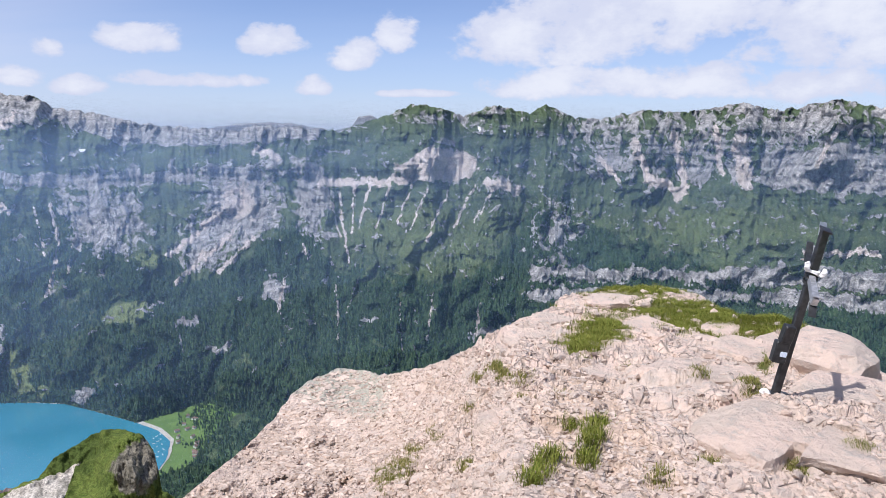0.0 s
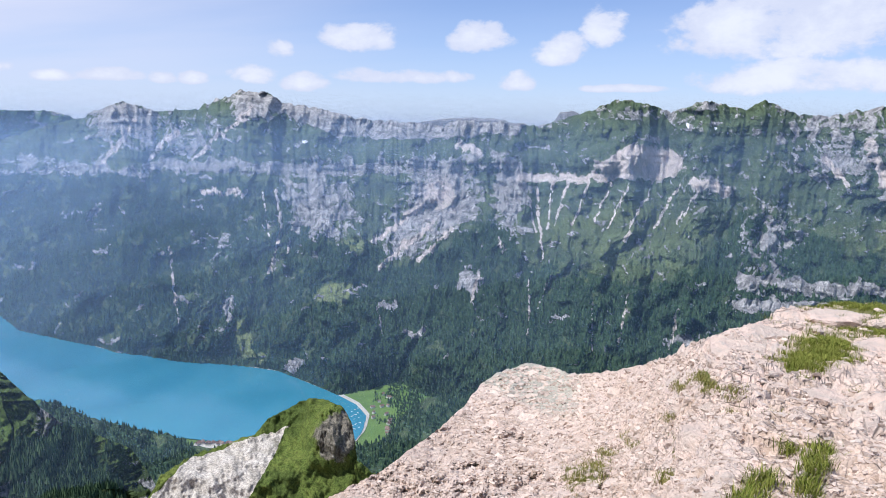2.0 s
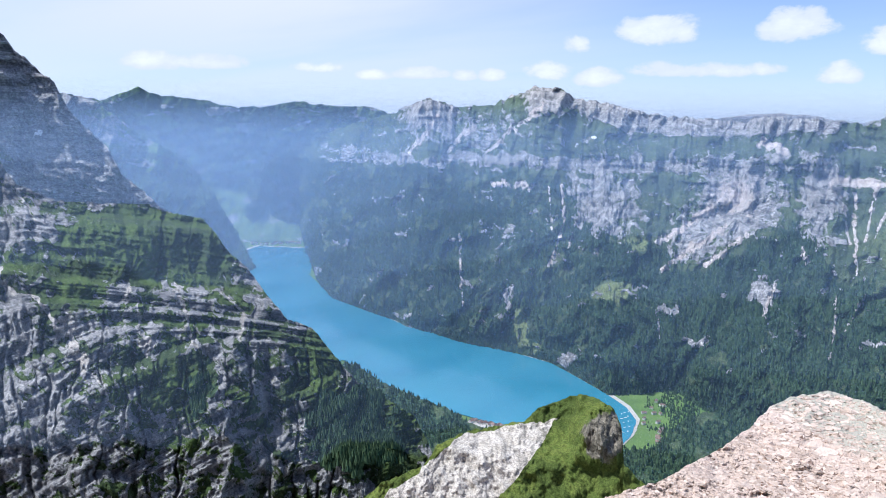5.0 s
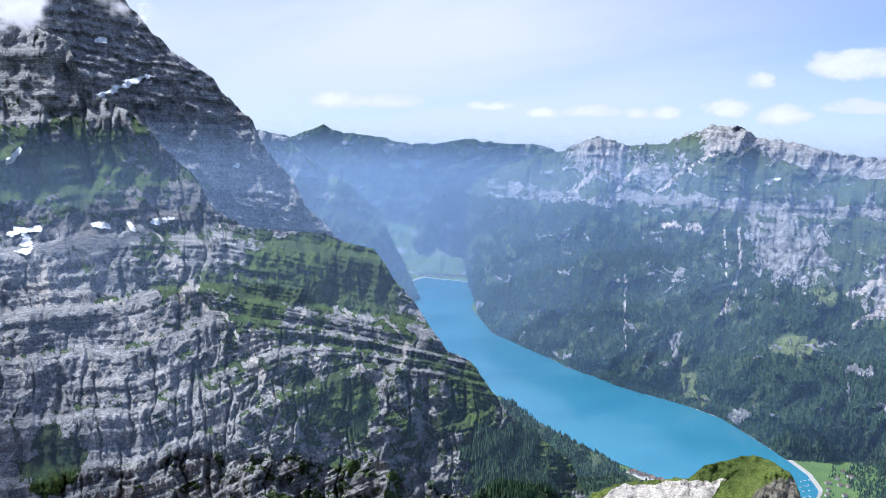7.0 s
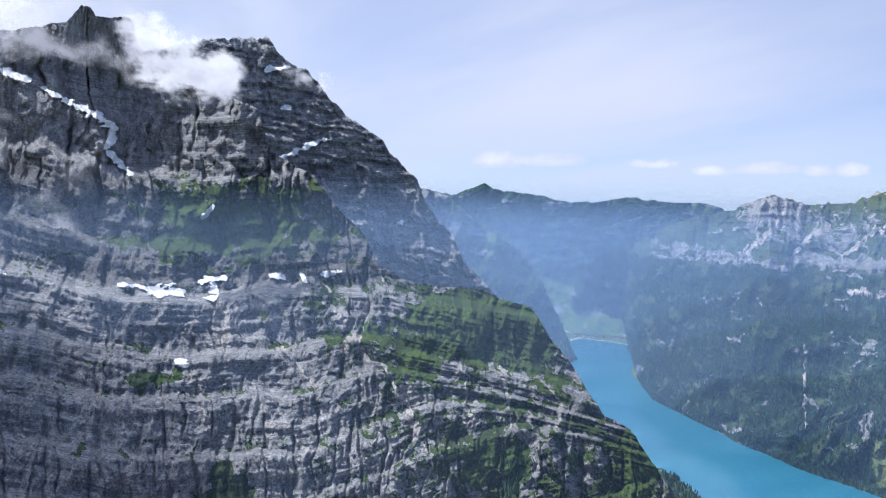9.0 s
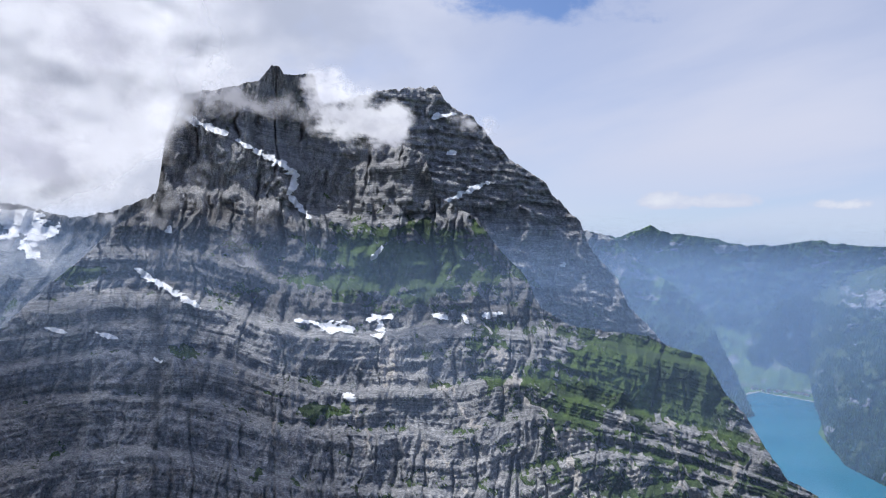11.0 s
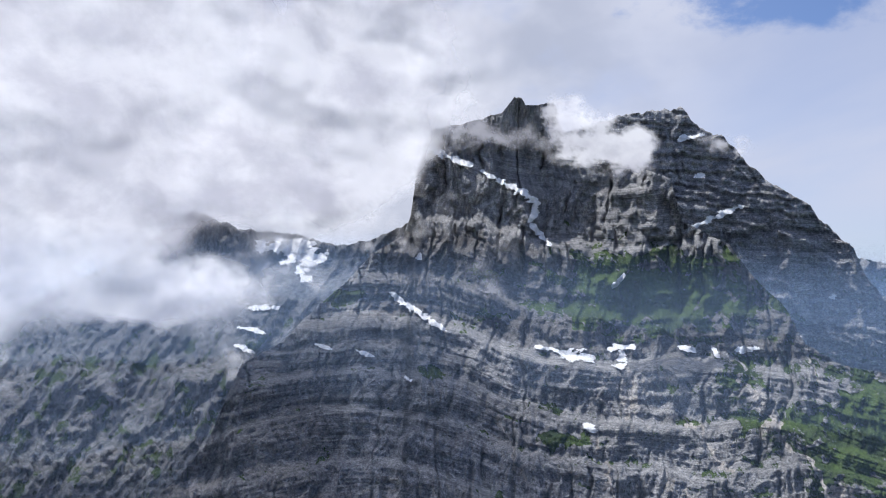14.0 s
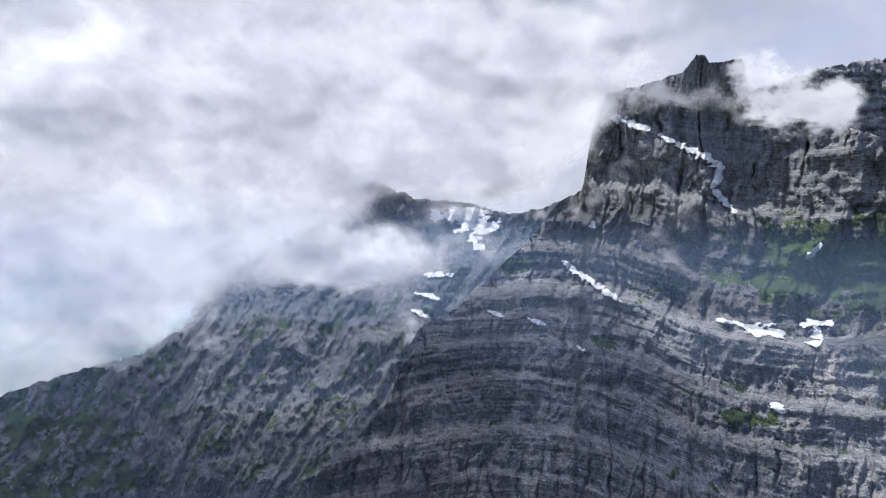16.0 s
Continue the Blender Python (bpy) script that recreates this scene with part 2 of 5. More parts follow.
    # relief: layers and clefts on the rock, soft lumps on the rest
    steep = m.math("ADD", m.math("MULTIPLY", lay, m.math("MULTIPLY", share, 1.3)), m.math("MULTIPLY", streak, 0.8))
    steep = m.math("ADD", steep, m.math("MULTIPLY", m.ramp(crack, 0.0, 0.12), 0.25))
    steep = m.math("SUBTRACT", steep, m.math("MULTIPLY", m.ramp(thin, 0.50, 0.62), m.math("MULTIPLY", share, 0.15)))
    steep = m.math("MULTIPLY", steep, m.math("ADD", bare, 0.25, clamp=True))
    tops = m.math("MULTIPLY", m.voronoi(at, 0.09 * grain), m.math("MULTIPLY", wood, -0.5))
    h = m.math("ADD", m.math("ADD", steep, m.math("MULTIPLY", fine, 0.6)), tops)
    finish(m, c, 0.92, h, depth, 0.1)
    return mat


FOREST = ((0.032, 0.064, 0.036), (0.066, 0.110, 0.052))
GRASS = ((0.078, 0.112, 0.056), (0.110, 0.148, 0.072), (0.058, 0.085, 0.048))
M_NORTH = mountain_surface("north_slopes", FOREST, GRASS, (0.19, 0.19, 0.195), (0.52, 0.51, 0.50), (0.70, 0.63, 0.59), 1.3, (2.2,), 0.32, 18.0)
M_MASSIF = mountain_surface("layered_limestone", FOREST, ((0.060, 0.095, 0.028), (0.090, 0.135, 0.036), (0.050, 0.075, 0.030)),
                            (0.215, 0.215, 0.22), (0.415, 0.41, 0.405), (0.52, 0.49, 0.46), 2.0, (3.2,), 0.60, 8.0)
M_BACK = mountain_surface("high_limestone", FOREST, GRASS, (0.23, 0.23, 0.24), (0.42, 0.42, 0.425), (0.48, 0.47, 0.46), 1.2, (2.5,), 0.7, 8.0)
# darker mountain colours, with the shade under the cloud bank mixed in
M_SHADE = mountain_surface("shaded_wild_slope", FOREST, ((0.050, 0.078, 0.030), (0.07, 0.10, 0.036), (0.045, 0.065, 0.03)),
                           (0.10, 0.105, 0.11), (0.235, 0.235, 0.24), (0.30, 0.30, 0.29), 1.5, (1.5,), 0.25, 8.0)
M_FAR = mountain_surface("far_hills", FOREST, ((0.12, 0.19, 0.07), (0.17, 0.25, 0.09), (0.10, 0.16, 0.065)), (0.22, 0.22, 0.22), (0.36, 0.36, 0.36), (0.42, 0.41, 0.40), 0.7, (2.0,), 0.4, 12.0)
M_KNOB = mountain_surface("knob_turf", ((0.035, 0.055, 0.015), (0.05, 0.075, 0.02)), ((0.080, 0.112, 0.024), (0.125, 0.152, 0.036), (0.058, 0.082, 0.020)),
                          (0.07, 0.065, 0.05), (0.22, 0.20, 0.16), (0.50, 0.46, 0.41), 14.0, (2.0,), 0.2, 0.9)

M_SNOW, m, at = surface("old_snow")
finish(m, m.mix(m.ramp(m.noise(at, 0.06, 6.0), 0.4, 0.65), (0.86, 0.87, 0.88), (0.70, 0.70, 0.70)), 0.6, m.noise(at, 0.15, 5.0), 1.0, 0.3)

M_LAKE, m, at = surface("lake_water")
deep = m.mix(m.ramp(m.noise(m.stretch(at, (1, 0.35, 1)), 0.0022, 4.0), 0.35, 0.65), (0.026, 0.175, 0.265), (0.052, 0.235, 0.325))
finish(m, deep, 0.10, m.noise(at, 0.12, 4.0), 0.12, 0.5)

M_MEADOW, m, at = surface("valley_meadow")
patch = m.voronoi(m.stretch(at, (1, 1, 0)), 0.010, "F1", "Color")
lot = m.add("ShaderNodeSeparateColor")
m.put(lot.inputs[0], patch)
c = m.mix(lot.outputs[0], (0.085, 0.155, 0.045), (0.14, 0.215, 0.065))
c = m.mix(m.ramp(m.noise(at, 0.02, 5.0), 0.4, 0.7), c, (0.13, 0.21, 0.06))
finish(m, c, 0.95, m.noise(at, 0.3, 4.0), 1.0, 0.05)

M_SHORE, m, at = surface("shore_gravel")
finish(m, m.mix(m.noise(at, 0.08, 5.0), (0.34, 0.32, 0.28), (0.55, 0.53, 0.48)), 0.95)


def plain(name, colour, other, scale, rough=0.8, depth=0.002, gloss=0.3, metal=0.0):
    mat, m, at = surface(name)
    grain = m.noise(at, scale, 6.0, 0.6)
    finish(m, m.mix(m.ramp(grain, 0.35, 0.68), colour, other), rough, grain, depth, gloss, metal)
    return mat


M_ROOF = plain("roof_tiles", (0.16, 0.09, 0.07), (0.26, 0.20, 0.17), 0.6)
M_PLASTER = plain("plaster", (0.62, 0.60, 0.56), (0.78, 0.76, 0.72), 0.3)
M_STEEL = plain("black_painted_steel", (0.012, 0.013, 0.014), (0.035, 0.036, 0.038), 30.0, 0.42, 0.0008, 0.5)
M_BARE_LIT = plain("worn_lit_zinc", (0.42, 0.42, 0.43), (0.62, 0.62, 0.63), 40.0, 0.4, 0.0006, 0.5, 0.7)
M_LABEL = plain("pale_label", (0.62, 0.72, 0.86), (0.80, 0.86, 0.93), 60.0, 0.4, 0.0002)
M_CLOTH = plain("white_cord", (0.72, 0.71, 0.68), (0.85, 0.84, 0.82), 80.0, 0.9, 0.002)

M_BEDROCK, m, at = surface("summit_limestone")
surf = m.add("ShaderNodeAttribute")
surf.attribute_name = "surf"
sep = m.add("ShaderNodeSeparateColor")
m.put(sep.inputs[0], surf.outputs["Color"])
g1, g2 = m.noise(at, 1.1, 8.0, 0.62, 0.3), m.noise(at, 9.0, 8.0, 0.68)
g3 = m.noise(at, 60.0, 5.0, 0.6)
pebble = m.voronoi(at, 22.0)
pebble_tint = m.voronoi(at, 22.0, "F1", "Color")
tint = m.add("ShaderNodeSeparateColor")
m.put(tint.inputs[0], pebble_tint)
stone = m.mix(m.ramp(g1, 0.36, 0.62), (0.63, 0.51, 0.43), (0.79, 0.60, 0.50))
stone = m.mix(m.ramp(g2, 0.46, 0.64, 0.0, 0.7), stone, (0.47, 0.41, 0.37))
stone = m.mix(m.ramp(g3, 0.55, 0.72, 0.0, 0.5), stone, (0.78, 0.70, 0.63))
grit = m.mix(tint.outputs[0], (0.48, 0.355, 0.27), (0.77, 0.60, 0.49))
grit = m.mix(m.ramp(g1, 0.5, 0.66, 0.0, 0.5), grit, (0.55, 0.41, 0.31))
turf = m.mix(m.ramp(g2, 0.35, 0.65), (0.10, 0.125, 0.030), (0.24, 0.22, 0.085))
c = m.mix(m.ramp(m.math("ADD", sep.outputs[0], m.math("MULTIPLY", m.math("SUBTRACT", g2, 0.5), 0.9)), 0.40, 0.60), stone, grit)
c = m.mix(m.ramp(m.math("ADD", sep.outputs[2], m.math("MULTIPLY", m.math("SUBTRACT", g2, 0.5), 1.0)), 0.42, 0.62), c, (0.47, 0.44, 0.36))
c = m.mix(m.ramp(m.math("ADD", sep.outputs[1], m.math("MULTIPLY", m.math("SUBTRACT", g2, 0.5), 1.0)), 0.42, 0.62), c, turf)
cleft = m.ramp(m.voronoi(m.vec("ADD", at, m.vec("MULTIPLY", m.add("ShaderNodeTexNoise").outputs[1], (0.5, 0.5, 0.5))), 2.3, "DISTANCE_TO_EDGE"), 0.0, 0.035, 1.0, 0.0)
small = m.ramp(m.voronoi(at, 7.5, "DISTANCE_TO_EDGE"), 0.0, 0.05, 1.0, 0.0)
gap = m.math("MULTIPLY", m.math("MAXIMUM", cleft, m.math("MULTIPLY", small, 0.6)), m.ramp(g1, 0.40, 0.56), clamp=True)
c = m.mix(m.math("MULTIPLY", gap, 0.75), c, (0.22, 0.185, 0.15))
h = m.math("ADD", m.math("ADD", m.math("MULTIPLY", g1, 1.6), m.math("MULTIPLY", g2, 0.7)), m.math("MULTIPLY", g3, 0.12))
h = m.math("SUBTRACT", h, m.math("MULTIPLY", m.math("MULTIPLY", pebble, sep.outputs[0]), 0.35))
h = m.math("SUBTRACT", h, m.math("MULTIPLY", gap, 0.35))
finish(m, c, 0.88, h, 0.075, 0.2)

M_STONE, m, at = surface("loose_stone")
rnd = m.add("ShaderNodeNewGeometry").outputs["Random Per Island"]
g2 = m.noise(at, 14.0, 6.0, 0.65)
c = m.mix(rnd, (0.34, 0.265, 0.215), (0.66, 0.53, 0.445))
c = m.mix(m.ramp(g2, 0.45, 0.7, 0.0, 0.7), c, (0.54, 0.48, 0.43))
finish(m, c, 0.88, g2, 0.02, 0.2)

M_SLAB, m, at = surface("slab_limestone")
g1, g2, g3 = m.noise(at, 1.6, 8.0, 0.62, 0.4), m.noise(at, 10.0, 8.0, 0.68), m.noise(at, 70.0, 4.0)
c = m.mix(m.ramp(g1, 0.36, 0.62), (0.63, 0.52, 0.44), (0.77, 0.60, 0.50))
c = m.mix(m.ramp(g2, 0.50, 0.72, 0.0, 0.7), c, (0.44, 0.40, 0.37))
c = m.mix(m.ramp(g3, 0.6, 0.75, 0.0, 0.4), c, (0.70, 0.66, 0.62))
finish(m, c, 0.86, m.math("ADD", g1, m.math("MULTIPLY", g2, 0.9)), 0.09, 0.2)

M_BLADE, m, at = surface("grass_blade")
rnd = m.add("ShaderNodeNewGeometry").outputs["Random Per Island"]
finish(m, m.mix(rnd, (0.085, 0.120, 0.016), (0.27, 0.27, 0.065)), 0.9, None, 1.0, 0.05)
M_DRY, m, at = surface("dry_grass_blade")
rnd = m.add("ShaderNodeNewGeometry").outputs["Random Per Island"]
finish(m, m.mix(rnd, (0.10, 0.120, 0.020), (0.30, 0.26, 0.10)), 0.9, None, 1.0, 0.05)
M_TREE, m, at = surface("needles")
rnd = m.add("ShaderNodeNewGeometry").outputs["Random Per Island"]
finish(m, m.mix(rnd, (0.022, 0.050, 0.032), (0.088, 0.138, 0.066)), 0.9, None, 1.0, 0.1)


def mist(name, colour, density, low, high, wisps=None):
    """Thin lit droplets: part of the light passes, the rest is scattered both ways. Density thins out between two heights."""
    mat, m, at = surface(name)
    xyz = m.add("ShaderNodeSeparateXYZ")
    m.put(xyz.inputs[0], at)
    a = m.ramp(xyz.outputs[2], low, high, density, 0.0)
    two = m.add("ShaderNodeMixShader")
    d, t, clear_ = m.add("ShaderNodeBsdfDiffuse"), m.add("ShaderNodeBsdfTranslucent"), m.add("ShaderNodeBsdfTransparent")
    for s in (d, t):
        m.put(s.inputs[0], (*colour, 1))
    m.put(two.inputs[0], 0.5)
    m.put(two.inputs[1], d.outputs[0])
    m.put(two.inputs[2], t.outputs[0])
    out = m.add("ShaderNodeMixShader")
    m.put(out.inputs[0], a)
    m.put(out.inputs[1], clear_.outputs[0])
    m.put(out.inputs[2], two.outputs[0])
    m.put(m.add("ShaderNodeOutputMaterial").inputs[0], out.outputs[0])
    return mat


# ---- the large land ----
LAKE = -680.0


def mountain(name, az, sky_el, foot_el, reach, rows, material, surf, rough_sky=0.12, back=0.75, seed=0, beds=None, kinds=None):
    """A slope that rises from its foot to its crest, with a far side that falls away. reach(az, el, v) is the plan distance."""
    top = sky_el + rough_sky * fbm(az * 1.3, az * 0 + seed, 6, 0.62, seed)
    v = np.linspace(0, 1, rows)
    A = np.repeat(az[:, None], rows, 1)
    E = foot_el[:, None] + (top - foot_el)[:, None] * v[None, :]
    H = reach(A, E, v[None, :])
    Z = H * np.tan(np.radians(E))
    W = surf(A, E, v[None, :])
    # far side
    k = np.arange(1, 6)[None, :] ** 1.5 * 14.0
    A2 = np.repeat(az[:, None], 6, 1)
    fall = np.maximum(Z[:, -1:] - LAKE + 5, 1) / back
    k = np.concatenate([np.minimum(np.repeat(k, len(az), 0), fall), np.maximum(fall, 1)], 1)
    P = np.concatenate([polar(A, H, Z), polar(A2, np.minimum(H[:, -1:] + k, 4900 + 0.01 * k), Z[:, -1:] - back * k)], 1)
    W = np.concatenate([W, np.repeat(W[:, -1:], 6, 1)], 1)
    ob = sheet_mesh(name, P, material, W)
    S = beds(A, E) if beds else E
    S = np.concatenate([S, np.repeat(S[:, -1:], 6, 1)], 1)
    K = kinds(A, E) if kinds else 0 * E
    K = np.concatenate([K, np.repeat(K[:, -1:], 6, 1)], 1)
    lay = np.stack([np.concatenate([A, A2], 1), S, K], -1)
    at = ob.data.attributes.new("bed", "FLOAT_VECTOR", "POINT")
    at.data.foreach_set("vector", lay.astype(np.float32).ravel())
    return ob, A, E, polar(A, H, Z), W[:, :rows]


def stack(*fields):
    return np.clip(np.stack(np.broadcast_arrays(*fields), -1), 0, 1)


# the range across the lake
NORTH_SKY = [(-48, 1.0), (-40, 1.4), (-32.5, 1.0), (-29.5, 1.7), (-28.0, 2.0), (-24.5, 1.2), (-22.2, 1.8), (-18.0, 1.1), (-15.2, 1.3), (-12.7, 0.7),
             (-10.2, 0.6), (-7.9, 1.7), (-6.7, 1.0), (-3.7, 1.6), (-1.5, 0.7), (-0.6, 1.1), (2.0, 1.7), (4.7, 0.7), (8.2, -0.5), (9.4, -0.3),
             (14.5, -0.1), (15.8, -0.5), (22.1, -0.1), (25.0, 0.6), (28.0, 1.0), (28.9, 1.75), (31.0, 1.8), (34.4, 0.4), (37.0, 0.2), (39.4, 0.9),
             (41.6, -0.2), (46.2, -1.6), (49.0, -2.9), (51.2, -4.0), (53.0, -6.3), (55, -8.6)]
NORTH_FOOT = [(-48, -24), (10, -23), (17, -21.6), (19, -20.6), (21.5, -21.2), (24.0, -21.6), (28.9, -19.5), (36.0, -18.3), (40.8, -17.1), (43.4, -16.1), (46.8, -14.8),
              (48.0, -13.4), (48.8, -11.0), (49.3, -9.2), (55, -8.9)]
TREELINE = [(-40, -10), (-30, -12.5), (-22, -12), (-19, -10.5), (-14, -9.2), (-11, -7.5), (-8, -6.5), (-6, -8.5), (-4, -10.8), (-1, -12.3), (2, -12.6), (5, -12),
            (8, -11.5), (10, -9.5), (12, -8), (14, -9.5), (17, -11.2), (20, -11.5), (22, -10.5), (25, -9.5), (28, -7), (31, -5.2), (35, -5), (40, -4.8), (45, -4.4), (50, -4), (55, -5)]


def strokes(A, E, rows, soft_edge=1.0):
    """Runs of loose stone: start, end and half width of each, in degrees."""
    out = np.zeros(A.shape)
    for a0, e0, a1, e1, wide in rows:
        near = (A > min(a0, a1) - 4 * wide) & (A < max(a0, a1) + 4 * wide) & (E > min(e0, e1) - 4 * wide) & (E < max(e0, e1) + 4 * wide)
        a, e = A[near], E[near]
        t = np.clip(((a - a0) * (a1 - a0) + (e - e0) * (e1 - e0)) / ((a1 - a0) ** 2 + (e1 - e0) ** 2), 0, 1)
        d = np.hypot(a - a0 - t * (a1 - a0), e - e0 - t * (e1 - e0)) / wide
        out[near] = np.maximum(out[near], np.exp(-d ** 2))
    return out


def north_reach(A, E, v):
    foot = np.minimum(-LAKE / np.tan(np.radians(-along(NORTH_FOOT, A))), 4330)
    crest = along([(-48, 2700), (-20, 2900), (0, 3000), (20, 3500), (32, 3900), (45, 4200), (48, 4400), (55, 4500)], A)
    # a flat alp between the lower cliffs and the crest wall
    alp = step(-4.2, -1.4, E) * step(30, 24, A) * step(-2, 4, A) + step(-9.5, -5.0, E) * step(-8, -13, A)
    g = 0.62 * v + 0.38 * v ** 2.2
    g = g + 0.16 * (alp - g) * np.minimum(alp * 2, 1) * step(0.98, 0.8, v)
    x, y = A * 0.22, E * 0.10
    warp = fbm(A * 0.15, E * 0.2, 4, 0.5, 3)
    spur = ridged(x * 0.8 + warp * 0.9 + 0.05 * E, y + 5, 4, 0.5, 11) - 0.55
    fine = ridged(A * 0.75 + warp + 0.10 * E, E * 0.11, 5, 0.58, 21) - 0.55
    lay = fbm(A * 0.12, E * 2.6 + warp * 1.2, 4, 0.6, 31)
    amp = np.minimum(v * 8, 1)
    # each summit runs down into a spur of its own
    lean = A + 0.9 * warp + 0.5 * (1 - v)
    rib = (along(NORTH_SKY, lean) - 0.5 * (along(NORTH_SKY, lean - 2.5) + along(NORTH_SKY, lean + 2.5))) * step(0.45, 0.9, v)
    bare = step(-9, -5, E)
    tiny = ridged(A * 2.6 + warp, E * 0.32, 4, 0.6, 91)
    return (foot * (crest / foot) ** g) * (1 - amp * (0.095 * spur + (0.030 + 0.014 * bare) * fine + 0.008 * lay * bare + 0.05 * rib + 0.011 * tiny))


# pale gullies and runs of stone
NORTH_GULLIES = ((8.3, -4.6, 7.6, -10.5, 0.13), (7.0, -4.6, 7.3, -9, 0.11), (5.8, -4.6, 6.7, -8, 0.11), (9.2, -4.5, 8.2, -8.5, 0.12), (4.2, -4.6, 5.3, -8, 0.11), (2.5, -4.6, 3.7, -7.6, 0.12),
                 (1.2, -4.6, 2.6, -8.2, 0.11), (-0.5, -4.6, 1.3, -9, 0.11), (-2.5, -4.6, -0.8, -8, 0.12), (-4.0, -4.8, -2.4, -7.6, 0.11), (28.6, -5.5, 28.3, -8.5, 0.12), (28.3, -8.5, 29.4, -12.2, 0.16),
                 (29.7, -6, 29.2, -9.5, 0.1), (27.2, -7.5, 27.9, -10.5, 0.1), (16.5, -8.2, 20.5, -11.6, 0.3), (17.5, -7.0, 21.2, -9.8, 0.28), (14.8, -8.5, 17.6, -11.2, 0.22), (11.0, -9.4, 10.7, -10.2, 0.3),
                 (30.2, 0.6, 33.8, -2.6, 0.2), (35.2, -0.6, 37.6, -3.2, 0.22), (32.8, -1.4, 34.6, -3.2, 0.14), (38.5, -0.5, 40.6, -3.4, 0.2), (8.6, -12.4, 8.4, -17, 0.1), (6.8, -12, 7.8, -14.6, 0.1),
                 (12.6, -12, 13.2, -14.6, 0.16), (0.8, -13, 1.2, -17, 0.09), (20.8, -14.8, 20.5, -17, 0.09), (-3, -14, -2.6, -17.5, 0.1), (3.5, -14, 3.3, -18, 0.08), (36.6, -9.5, 36.2, -15.5, 0.1))
NORTH_SCREE = ((-14.6, -1, -15.8, -4, 0.30), (-17.5, -0.5, -18.4, -4.3, 0.35), (-15.8, -3.8, -18.2, -4.9, 0.45), (-22, -1, -22.6, -4, 0.6), (-20.3, 0, -20.9, -3.2, 0.28), (-12, -2.4, -13.6, -4, 0.2),
               (2.6, -4.2, 9.6, -4.5, 0.34), (-3.4, -4.4, -5.8, -4.9, 0.4), (34.0, -5.7, 31.0, -5.9, 0.3), (14.4, -2.0, 13.0, -2.3, 0.35), (-28.5, 0.4, -27.2, -2.6, 0.2), (-26.8, -8.7, -31.5, -8.3, 0.22))


